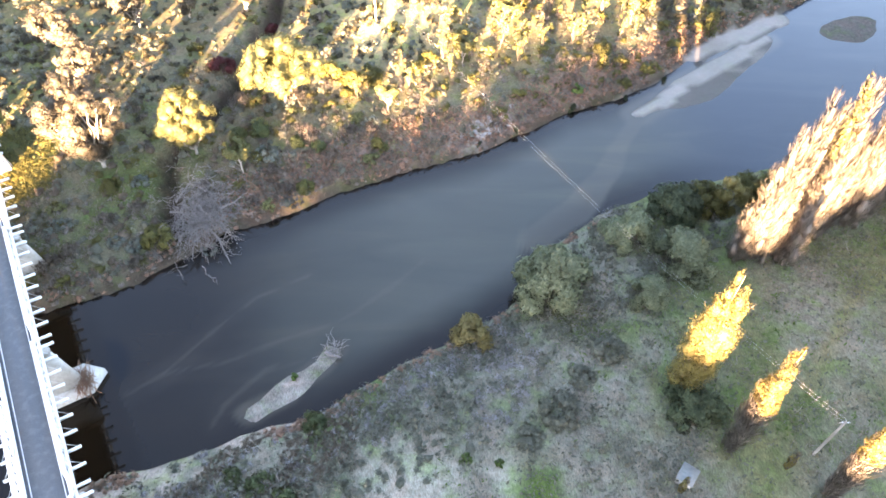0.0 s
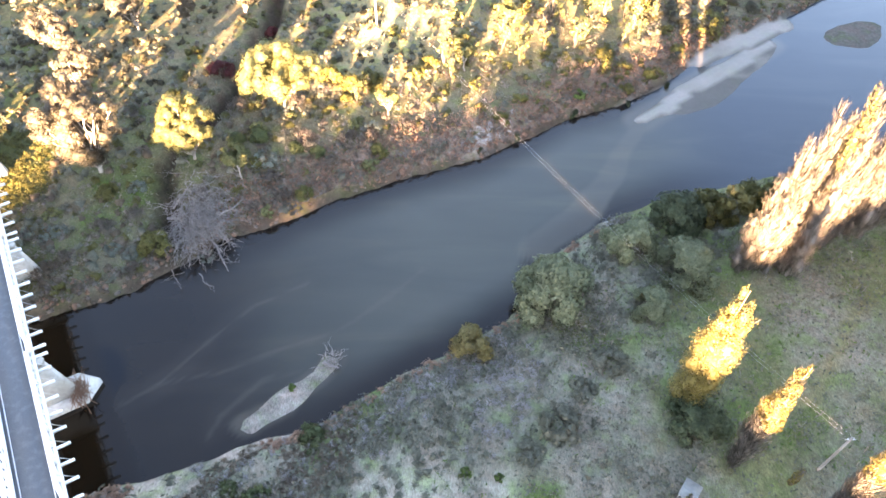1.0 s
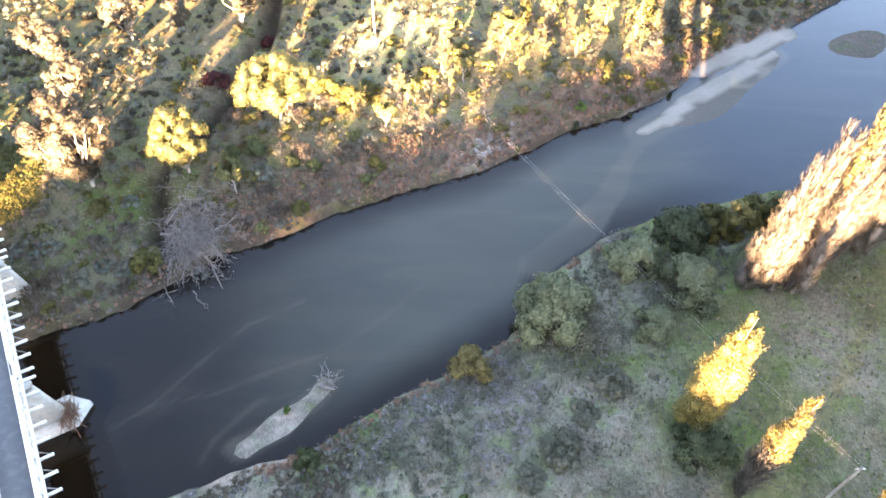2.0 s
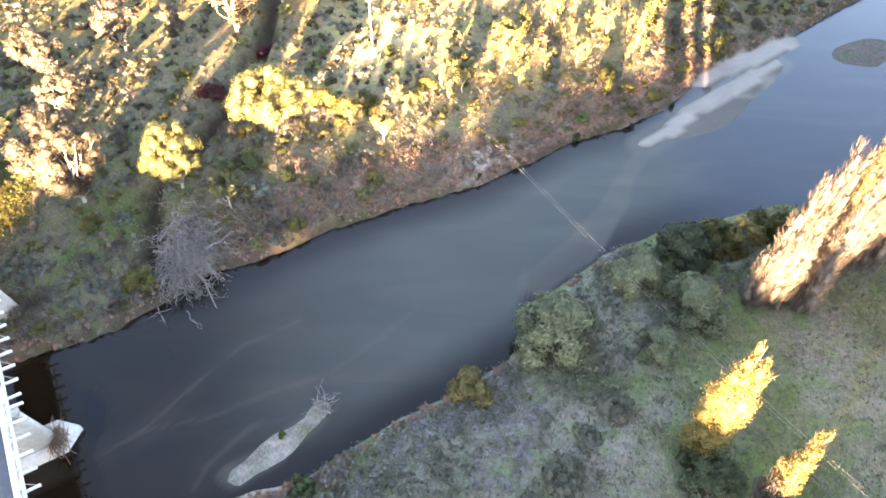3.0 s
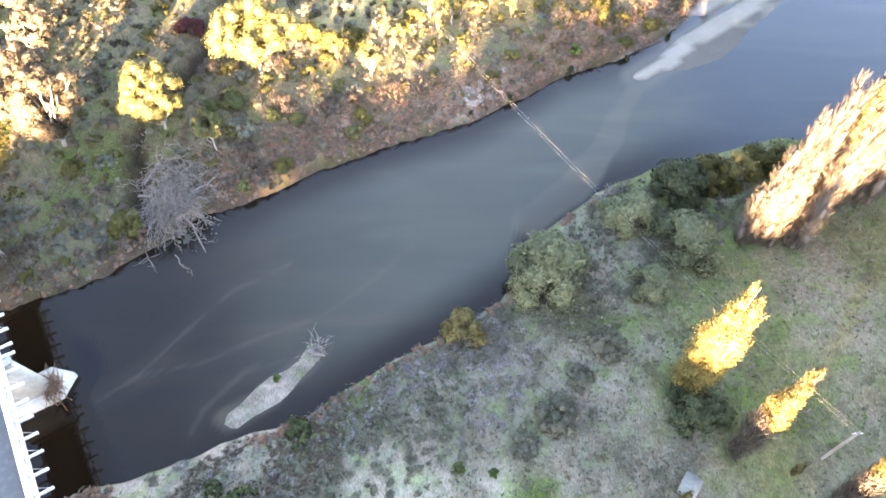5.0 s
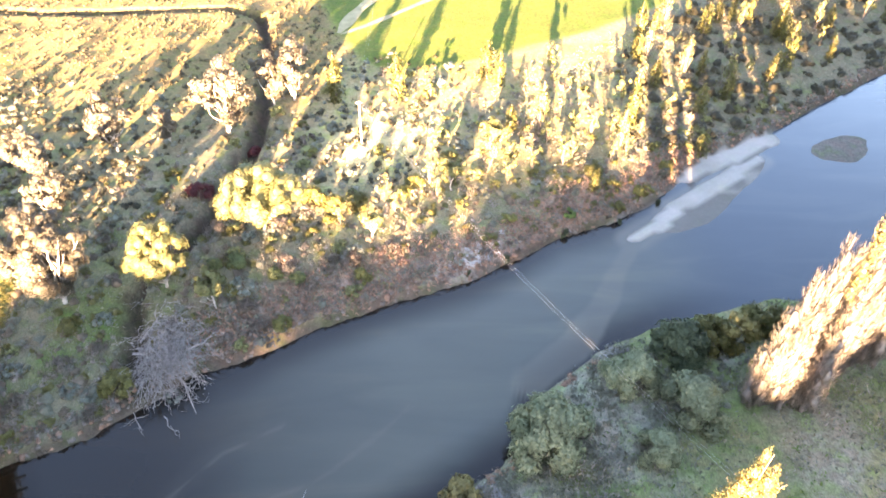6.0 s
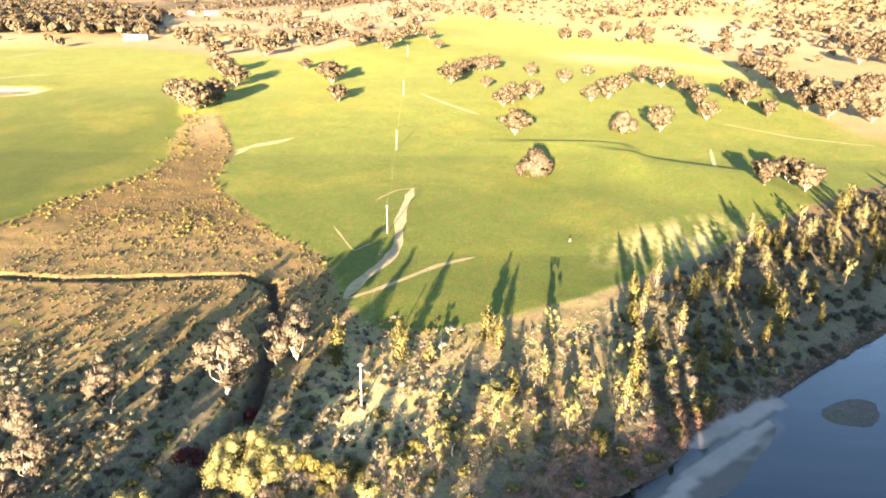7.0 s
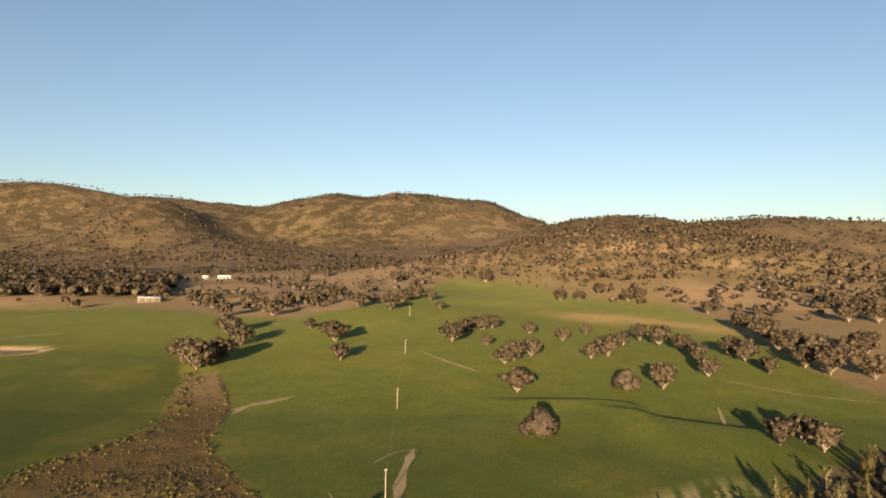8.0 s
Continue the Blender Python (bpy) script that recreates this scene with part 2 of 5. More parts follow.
def height(x, y):
    x, y = np.asarray(x, float), np.asarray(y, float)
    f, n = bank_far(x, y), bank_near(x, y)
    zf = 1.35 * sstep(f, 0, 0.9) + 2.3 * sstep(f, 1, 13) + 2.6 * sstep(f, 12, 48)
    zn = 0.9 * sstep(n, 0, 2.5) + 1.7 * sstep(n, 1, 11) + 1.6 * sstep(n, 10, 34)
    bed = -0.15 - 1.2 * sstep(np.minimum(-f, -n), 0, 7)
    z = np.where(f > 0, zf, np.where(n > 0, zn, bed))
    # bars of sand and mud
    wide = np.interp(x, [35, 37, 41, 45.5, 51, 58, 65.7], [0.0, 0.4, 1.3, 0.7, 1.3, 1.1, 0.6])
    z = np.maximum(z, 0.32 - 0.36 * np.maximum(seg_dist(x, y, SPIT) + 1.2 * fbm(x, y, 4, 8) - wide, 0))
    wide = np.interp(x, [42, 48, 54, 60, 66], [1.4, 2.3, 1.9, 1.2, 0.4])
    z = np.maximum(z, 0.07 - 0.2 * np.maximum(seg_dist(x, y, FLAT) + 1.4 * fbm(x, y, 5, 13) - wide, 0))
    z = np.maximum(z, 0.36 - 0.30 * np.maximum(seg_dist(x, y, SPIT_TOP) + 1.4 * fbm(x, y, 4, 9) - 1.5, 0))
    wide = np.interp(x, [-24, -21, -16, -13.5], [0.1, 0.75, 0.55, 0.1])
    z = np.maximum(z, 0.22 - 0.30 * np.maximum(seg_dist(x, y, ISLE) + 2.0 * fbm(x, y, 2.6, 9) - wide, 0))
    z = np.maximum(z, 0.10 - 0.12 * np.maximum(seg_dist(x, y, MUD) - 3.0 + 5 * fbm(x, y, 4.5, 10), 0))
    # gully with steep sides
    g = seg_dist(x, y, GULLY) + 1.5 * fbm(x, y, 8, 11)
    land = sstep(np.maximum(f, n), 2, 9)
    z = z - land * 2.7 * (1 - sstep(g, 0.7, 1.8)) * (f > 0)
    field = sstep(y - np.interp(x, FENCE_X, FENCE_Y), -4, 8) * sstep(x - np.interp(y, CREEK_Y, CREEK_X), -4, 8)
    field = np.maximum(field, sstep(np.interp(y, WEST_Y, WEST_X) - x, -4, 8) * sstep(y, 205, 225))
    z = z + land * (0.9 * fbm(x, y, 9, 1) * (1 - 0.88 * field) + 1.0 * fbm(x, y, 34, 2) * (1 - 0.85 * field))
    # the valley floor climbs slowly to the foot of the hills
    d = np.hypot(x, y)
    rise = np.interp(y, [200, 320, 430, 560, 700, 1000, 1500, 2200, 5000], [0, 6, 17, 27, 36, 52, 80, 110, 160])
    rise = rise * (0.86 + 0.2 * np.clip(x / (d + 1), -0.6, 0.6))
    z = z + rise + sstep(d, 250, 900) * 26 * fbm(x, y, 260, 4) * (1 - 0.8 * sstep(-x, 60, 150) * (1 - sstep(y, 600, 800)))
    hl = np.zeros_like(z)
    for hx, hy, hh, sx, sy, a in HILLS:
        c, s = math.cos(a), math.sin(a)
        u, v = ((x - hx) * c + (y - hy) * s) / sx, (-(x - hx) * s + (y - hy) * c) / sy
        hl = hl + (hh * np.exp(-0.5 * (u * u + v * v))) ** 2.2
    hl = hl + (np.interp(x, RANGE_X, RANGE_H) * np.exp(-0.5 * ((y - 3800) / 430) ** 2)) ** 2.2
    hl = hl ** (1 / 2.2)
    z = z + hl * (1 + 0.16 * fbm(x, y, 620, 6, 3)) + sstep(hl, 15, 120) * 55 * fbm(x, y, 300, 7, 4)
    # spurs and gullies down the hillsides
    z = z + 75 * sstep(hl, 25, 140) * (1 - sstep(y, 3250, 3600)) * sstep(y, 1500, 2100) * (0.11 - np.abs(fbm(x, y + 0.5 * x, 480, 17, 4)))
    # low terrace banks in the pasture: a slow climb, then a drop
    for lx, ly in (([10, 74, 80, 88, 100], [341, 336, 335, 333, 332]), ([66, 98, 110, 131, 146], [326, 308, 300, 289, 282])):
        s = y - np.interp(x, lx, ly)
        z = z + 2.7 * sstep(s, -70, 0) * (1 - sstep(s, 0, 13)) * sstep(x, lx[0], lx[1]) * (1 - sstep(x, lx[3], lx[4]))
    # hollow of the farm dam
    k = 1 - sstep(np.hypot((x + 283) / 17, (y - 460) / 13), 1.0, 1.6)
    z = z + (DAM - z) * k
    # the ridge behind, whose shade lies over the river
    back = np.exp(-0.5 * ((y + 430 + 0.1 * x) / 90) ** 2)
    skyline = np.interp(x, [-150, -146, -132, -126, -103, -98, -92, -87, -59.0, -57.8, -52, -50, -39, -23, -2, 54], [0, 4.2, 4.2, 1.0, 0.5, -1.5, -0.5, 4.6, 4.6, 3.6, 3.6, -0.5, 2.4, 13.5, 18.0, 27])
    notch = 9 * sstep(-x, 147, 150) * (1 - sstep(-x, 166, 174))
    z = z + back * (71.8 + skyline - notch + 3 * fbm(x, y, 60, 12))
    return z
# terrain end


# ------------------------------------------------------------ mesh helpers
def mesh_np(name, verts, faces, material, smooth=False, normals=None):
    """A mesh from arrays of corners and of faces that all have as many corners; normals, if given, round the shading of a leafy mass."""
    verts, faces = np.asarray(verts, np.float32).reshape(-1, 3), np.asarray(faces, np.int32)
    me = bpy.data.meshes.new(name)
    k = faces.shape[1]
    me.vertices.add(len(verts))
    me.vertices.foreach_set("co", verts.ravel())
    me.loops.add(faces.size)
    me.loops.foreach_set("vertex_index", faces.ravel())
    me.polygons.add(len(faces))
    me.polygons.foreach_set("loop_start", np.arange(0, faces.size, k, dtype=np.int32))
    if smooth or normals is not None:
        me.polygons.foreach_set("use_smooth", np.ones(len(faces), bool))
    me.update(calc_edges=True)
    if normals is not None:
        me.normals_split_custom_set_from_vertices(np.asarray(normals, np.float32).reshape(-1, 3))
    me.materials.append(material)
    return me


def part(name, geo, material, parent, label="", smooth=False):
    """Links geometry (corners, faces) as one mesh object under a thing or a part."""
    ob = new(name, geo if isinstance(geo, bpy.types.Mesh) else mesh_np(name, geo[0], geo[1], material, smooth, *geo[2:]))
    ob.parent = parent
    return tagged(ob, label)


def join(*geos):
    vs, fs, ns, k = [], [], [], 0
    for v, f, *nor in geos:
        v = np.asarray(v, float).reshape(-1, 3)
        vs.append(v)
        fs.append(np.asarray(f) + k)
        ns += nor
        k += len(v)
    return (np.concatenate(vs), np.concatenate(fs)) + ((np.concatenate(ns),) if ns else ())


def unit(v):
    return v / np.maximum(np.linalg.norm(v, axis=-1, keepdims=True), 1e-9)


def tube(pts, radii, sides=6):
    """A tapered round limb along points."""
    pts = np.asarray(pts, float)
    way = unit(np.gradient(pts, axis=0))
    ref = np.where(np.abs(way[:, 2:]) > 0.9, np.array([[1.0, 0, 0]]), np.array([[0, 0, 1.0]]))
    a = unit(np.cross(way, ref))
    b = np.cross(way, a)
    ang = np.linspace(0, 2 * np.pi, sides, endpoint=False)
    r = np.asarray(radii, float)[:, None, None]
    v = pts[:, None] + r * (a[:, None] * np.cos(ang)[None, :, None] + b[:, None] * np.sin(ang)[None, :, None])
    f = []
    for i in range(len(pts) - 1):
        for j in range(sides):
            k = (j + 1) % sides
            f.append((i * sides + j, i * sides + k, (i + 1) * sides + k, (i + 1) * sides + j))
    if sides == 4:
        f.append((0, 3, 2, 1))
        f.append(tuple((len(pts) - 1) * 4 + q for q in range(4)))
    else:
        e, q = (len(pts) - 1) * sides, sides
        for j in range(1, sides - 2, 2):
            f.append((e, e + j, e + j + 1, e + (j + 2) % q))
    return v.reshape(-1, 3), np.array(f)


def limb(rng, p0, p1, r0, r1, n=5, wob=0.08, sides=6):
    p0, p1 = np.asarray(p0, float), np.asarray(p1, float)
    t = np.linspace(0, 1, n)[:, None]
    size = np.linalg.norm(p1 - p0)
    pts = p0 + (p1 - p0) * t + rng.normal(0, wob * size, (n, 3)) * np.sin(np.pi * t) * 0.7
    return tube(pts, np.linspace(r0, r1, n), sides)


BOX_F = np.array([(0, 3, 2, 1), (4, 5, 6, 7), (0, 1, 5, 4), (1, 2, 6, 5), (2, 3, 7, 6), (3, 0, 4, 7)])


def beam(p0, p1, w, h, up=(0, 0, 1)):
    """A rectangular bar between two points, w wide and h high."""
    p0, p1 = np.asarray(p0, float), np.asarray(p1, float)
    d = unit(p1 - p0)
    s = np.cross(d, up)
    if np.linalg.norm(s) < 1e-3:
        s = np.array([1.0, 0, 0])
    s = unit(s)
    u = np.cross(s, d)
    q = [-s * w / 2 - u * h / 2, s * w / 2 - u * h / 2, s * w / 2 + u * h / 2, -s * w / 2 + u * h / 2]
    return np.array([p0 + c for c in q] + [p1 + c for c in q]), BOX_F


def prism(poly0, z0, poly1, z1):
    """A solid between two outlines of as many corners, one above the other, in quads."""
    k = len(poly0)
    v = [(*p, z0) for p in poly0] + [(*p, z1) for p in poly1]
    f = [(i, (i + 1) % k, k + (i + 1) % k, k + i) for i in range(k)]
    for base in (0, k):
        for j in range(1, k - 2, 2):
            q = (base, base + j, base + j + 1, base + (j + 2) % k)
            f.append(q if base else q[::-1])
    return np.array(v, float), np.array(f)


def quads(pos, tan, nor, half_long, half_wide, shade):
    """Small diamonds that lie across nor, wound to face the way their leafy mass faces (shade)."""
    bit = unit(np.cross(nor, tan))
    bit = np.where((nor * shade).sum(-1, keepdims=True) < 0, -bit, bit)
    t, b = tan * half_long, bit * half_wide
    v = np.stack([pos - t, pos - b, pos + t, pos + b], -2).reshape(-1, 3)
    return v, np.arange(len(v)).reshape(-1, 4), np.repeat(shade.reshape(-1, 3), 4, axis=0)


def leaves(rng, blobs, n, size, aspect=1.7, outward=0.6, shell=0.4, lift=0.0):
    """Leaf clumps, as small diamonds, near the skins of blobs (x, y, z, rx, ry, rz). lift: how far they point up."""
    blobs = np.asarray(blobs, float)
    wgt = blobs[:, 3] * blobs[:, 5]
    idx = rng.choice(len(blobs), n, p=wgt / wgt.sum())
    way = unit(rng.normal(0, 1, (n, 3)))
    bumps = np.sin(5.1 * way + blobs[idx, :3] * 3.0).sum(1, keepdims=True) / 3
    rad = (1 - shell * rng.random((n, 1)) ** 1.5) * (1 + 0.28 * bumps)
    pos = blobs[idx, :3] + way * blobs[idx, 3:] * rad
    nor = unit(outward * way + (1 - outward) * unit(rng.normal(0, 1, (n, 3))) * 1.2)
    tan = unit(np.cross(nor, rng.normal(0, 1, (n, 3))))
    if lift:
        up = way * 0.35 + np.array([0, 0, 1.0])
        tan = unit(tan * (1 - lift) + unit(up) * lift)
    s = size * rng.uniform(0.6, 1.35, (n, 1))
    shade = unit(0.3 * way + 0.6 * unit(pos - blobs[:, :3].mean(0)) + 0.5 * unit(rng.normal(0, 1, (n, 3))) + np.array([0, 0, 0.22]))
    return quads(pos, tan, nor, s * aspect / 2, s / 2, shade)


def masses(rng, blobs, k=0.8):
    """The dense inside of each leafy mass: a lumpy solid of three rings of six corners."""
    a = np.arange(6) * np.pi / 3
    ring = np.concatenate([np.stack([np.cos(a + e) * math.cos(e), np.sin(a + e) * math.cos(e), 0 * a + math.sin(e)], 1) for e in (-0.9, 0.0, 0.9)])
    b = np.asarray(blobs, float)
    v = b[:, None, :3] + ring[None] * b[:, None, 3:] * k * rng.uniform(0.8, 1.2, (len(b), 18, 1))
    one = [(6 * q + p, 6 * q + (p + 1) % 6, 6 * q + 6 + (p + 1) % 6, 6 * q + 6 + p) for q in range(2) for p in range(6)]
    one += [(12, 13, 14, 15), (12, 15, 16, 17), (3, 2, 1, 0), (5, 4, 3, 0)]
    f = np.array(one)[None] + 18 * np.arange(len(b))[:, None, None]
    return v.reshape(-1, 3), f.reshape(-1, 4), np.tile(ring, (len(b), 1))


def thing(name, label, category, group=""):
    return tagged(new(name), label, category, group)


def spread(proto, spots):
    """Stands a finished thing at the first spot and copies of it at the others. Spots: x, y, size, turn and, if given, the stretch upwards."""
    rows = []
    for s in spots:
        x, y, k, a = s[:4]
        up = s[4] if len(s) > 4 else 1.0
        z = float(height(x, y)) - 0.1
        rows.append(Matrix.LocRotScale((x, y, z), Euler((0, 0, radians(a))), (k, k, k * up)))
    made = [copy_thing(proto, m) for m in rows[1:]]
    proto.matrix_basis = rows[0]
    return [proto, *made]


# ------------------------------------------------------------ kinds of plants
def gum_tree(seed, h, r, leaf, label, n=2600, size=0.42, blobs=15, bark=None, group="", name="gum_tree", low=0.38, limbs=True):
    rng = np.random.default_rng(seed)
    ob = thing(name, label, "tree", group)
    bl, geos = [], []
    fork = np.array([rng.normal(0, 0.2), rng.normal(0, 0.2), h * low * 0.75])
    geos.append(limb(rng, (0, 0, -0.4), fork, h * 0.021, h * 0.016, 5, 0.05, 8))
    mid, half = h * (low + 0.95) / 2, h * (0.95 - low) / 2
    for i in range(blobs):
        way = unit(rng.normal(0, 1, 3)) * (0.2 + 0.8 * rng.random() ** 0.6)
        br = r * rng.uniform(0.2, 0.38) * (15 / max(blobs, 15)) ** 0.18
        c = np.array([way[0] * (r - br * 0.6), way[1] * (r - br * 0.6), mid + way[2] * (half - br * 0.5)])
        c[:2] *= 1 - 0.35 * max(0, -way[2])
        bl.append((*c, br, br, br * rng.uniform(0.65, 1.0)))
        for j in range(2):
            o = unit(rng.normal(0, 1, 3)) * br * 0.95
            b4 = br * rng.uniform(0.4, 0.65)
            bl.append((*(c + o), b4, b4, b4 * 0.8))
        if limbs and i % 2 == 0:
            geos.append(limb(rng, fork * rng.uniform(0.7, 1.0), c - np.array([0, 0, br * 0.3]), h * 0.010, h * 0.003, 5, 0.09, 5))
    part("trunk", join(*geos), bark or M_BARK, ob, "", True)
    part("crown", join(leaves(rng, bl, n, size, 1.8, 0.75, 0.5), masses(rng, bl[::3], 0.7)), leaf, ob)
    return ob


def shrub(seed, r, h, leaf, label, n=900, size=0.3, blobs=11, name="shrub", category="shrub", group="", lift=0.0, twig=None):
    rng = np.random.default_rng(seed)
    ob = thing(name, label, category, group)
    bl, geos = [], []
    for i in range(blobs):
        a, q = rng.uniform(0, 2 * np.pi), rng.random() ** 0.6
        c = np.array([math.cos(a) * r * q * 0.72, math.sin(a) * r * q * 0.72, 0])
        br = r * rng.uniform(0.24, 0.42) * (11 / max(blobs, 11)) ** 0.27
        c[2] = max(br * 0.5, h * (0.86 - 0.62 * q * q) * rng.uniform(0.72, 1.0) - br * 0.55)
        bl.append((*c, br, br, br * 0.85))
        if i % 3 == 0:
            geos.append(limb(rng, (c[0] * 0.15, c[1] * 0.15, -0.3), c, 0.03 * r * 0.5 + 0.02, 0.012, 4, 0.08, 4))
    part("stem", join(*geos), twig or M_BARKD, ob)
    if lift > 0.7:
        part("crown", leaves(rng, bl, n, size, 7.0, 0.6, 0.9, lift), leaf, ob)
    else:
        part("crown", join(leaves(rng, bl, n, size, 2.2, 0.74, 0.45, max(lift, 0.2)), masses(rng, bl, 0.62)), leaf, ob)
    return ob


def poplar(seed, h, r, label, leaf_n, twig_n, group="", bottom=0.1, spires=3, leaf_from=0.0, leaf=None, leaf_size=0.27, name="poplar", slim=False):
    """A columnar poplar: a straight trunk, steep twigs and what is left of its leaves."""
    rng = np.random.default_rng(seed)
    ob = thing(name, label, "tree", group)
    geos = [limb(rng, (0, 0, -0.4), (0, 0, h * 0.93), 0.26, 0.04, 8, 0.006, 8)]
    bl = []
    for s in range(spires):
        a = 2 * np.pi * s / spires + rng.uniform(-0.5, 0.5)
        off, top = (0, 0.97) if s == 0 else (r * 0.36, rng.uniform(0.86, 0.96) if not slim else rng.uniform(0.55, 0.8))
        for zz in np.arange(bottom, top - (0.04 if s == 0 else 0.13), 0.05):
            k = (zz - bottom) / (top - bottom)
            wide = r * (0.62 + 0.5 * math.sin(np.pi * min(1, k * 0.9 + 0.12)) - 0.62 * k ** 3) * 0.6
            if slim:
                wide = r * 0.72 * (1 - k) ** 0.6 * (0.4 + 0.9 * k ** 0.5)
            bl.append((math.cos(a) * off * (1 - 0.6 * k) + rng.normal(0, 0.11 * r), math.sin(a) * off * (1 - 0.6 * k) + rng.normal(0, 0.11 * r), zz * h,
                       wide * rng.uniform(0.6, 0.95), wide * rng.uniform(0.6, 0.95), h * 0.06))
    for i in range(14 if h > 15 else 5):
        b = bl[rng.integers(len(bl))]
        geos.append(limb(rng, (0, 0, max(0.5, b[2] - h * 0.18)), (b[0] * 1.3, b[1] * 1.3, b[2] + h * 0.04), 0.07, 0.015, 4, 0.03, 5))
    part("trunk", join(*geos), M_TWIG if twig_n > leaf_n else M_BARKD, ob, "", True)
    if twig_n:
        part("twig_mass", join(leaves(rng, bl, twig_n, 0.045, 26.0, 0.6, 0.75, 0.92), masses(rng, [(*b[:5], b[5] * 2.4) for b in bl[::2]], 0.42)) if slim else leaves(rng, bl, twig_n, 0.052, 28.0, 0.6, 0.9, 0.92), M_TWIG, ob, "pale bare upright twigs")
    if leaf_n:
        lb = [b for b in bl if b[2] > leaf_from * h]
        part("crown", join(leaves(rng, lb, leaf_n, leaf_size, 1.7, 0.7, 0.45, 0.35), masses(rng, lb[::2], 0.66)) if leaf_n > 5000 else leaves(rng, lb, leaf_n, leaf_size, 1.7, 0.55, 0.6, 0.35), leaf or M_POPLAR, ob, "" if leaf else "yellow autumn leaves")
    return ob


def scatter(seed, n, x0, x1, y0, y1, keep):
    """Random spots in a rectangle, kept with the chance that keep(x, y) gives."""
    rng = np.random.default_rng(seed)
    x, y = rng.uniform(x0, x1, n), rng.uniform(y0, y1, n)
    ok = rng.random(n) < keep(x, y)
    return x[ok], y[ok]


def cover(name, seed, x, y, material, label, category, per=3, size=0.35, tall=0.35, wide=0.35, aspect=1.8, lift=0.4):
    """Ground cover that nobody could count: loose clumps of blades and leaves."""
    rng = np.random.default_rng(seed)
    n = len(x)
    s = rng.uniform(0.6, 1.5, n)
    cx, cy, cs = np.repeat(x, per), np.repeat(y, per), np.repeat(s, per)
    m = n * per
    off = rng.normal(0, 1, (m, 2)) * wide * cs[:, None]
    px, py = cx + off[:, 0], cy + off[:, 1]
    pos = np.stack([px, py, height(px, py) + rng.random(m) * tall * cs], 1)
    nor = unit(rng.normal(0, 1, (m, 3)) + np.array([0, 0, 0.8]))
    tan = unit(np.cross(nor, rng.normal(0, 1, (m, 3))))
    tan = unit(tan * (1 - lift) + np.array([0, 0, 1.0]) * lift)
    k = (size * cs * rng.uniform(0.6, 1.4, m))[:, None]
    v, f, _ = quads(pos, tan, nor, k * aspect / 2, k / 2, nor)
    ob = new(name, mesh_np(name, v, f, material))
    return tagged(ob, label, category, kind="stuff")


# ------------------------------------------------------------ ground and water
def graded(lo, hi, dense0, dense1, step, growth):
    a = list(np.arange(dense0, dense1 + step / 2, step))
    s = step
    while a[-1] < hi:
        s *= growth
        a.append(a[-1] + s)
    s = step
    while a[0] > lo:
        s *= growth
        a.insert(0, a[0] - s)
    return np.array(a)


def blend(base, colour, k):
    return base + (np.array(colour) - base) * k[:, None]


FAN = (78, 215)


def left_field(x, y):
    return sstep(np.interp(y, WEST_Y, WEST_X) - x + 6 * fbm(x, y, 16, 21), -1.5, 2) * sstep(y, 205, 225)


def right_field(x, y):
    a = y - np.interp(x, FENCE_X, FENCE_Y) + 4 * fbm(x, y, 12, 22)
    b = x - np.interp(y, CREEK_Y, CREEK_X) + 4 * fbm(x, y, 12, 23)
    return sstep(a, -1, 2) * sstep(b, -1, 2)


def meadow(x, y):
    """Open dry grass between the gum trees and the riverside trees."""
    return np.exp(-(((x + 13) / 13) ** 2 + ((y - 121 - 0.3 * (x + 13)) / 15) ** 2))


def ditch(x, y):
    """Nothing grows in the bed of the gully."""
    return sstep(seg_dist(x, y, GULLY) + 1.5 * fbm(x, y, 8, 11), 1.4, 2.2)


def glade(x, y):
    """The grassy clearing below the bridge's far end, striped by shadows of added poplars: 0 inside, 1 outside."""
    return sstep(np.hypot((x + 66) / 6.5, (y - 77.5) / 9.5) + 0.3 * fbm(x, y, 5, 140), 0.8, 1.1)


def green_field(x, y):
    az = x / np.maximum(y, 1)
    top = np.interp(az, [-0.7, -0.47, -0.3, -0.2, -0.08, 0.02, 0.1, 0.19, 0.34, 0.43, 0.6, 0.7], [760, 790, 668, 640, 760, 1090, 1010, 870, 800, 600, 372, 330])
    return np.maximum(np.maximum(left_field(x, y), right_field(x, y)), sstep(y + 30 * fbm(x, y, 25, 25), 396, 410)) * (1 - sstep(y + 90 * fbm(x, y, 90, 24), top - 40, top + 15))


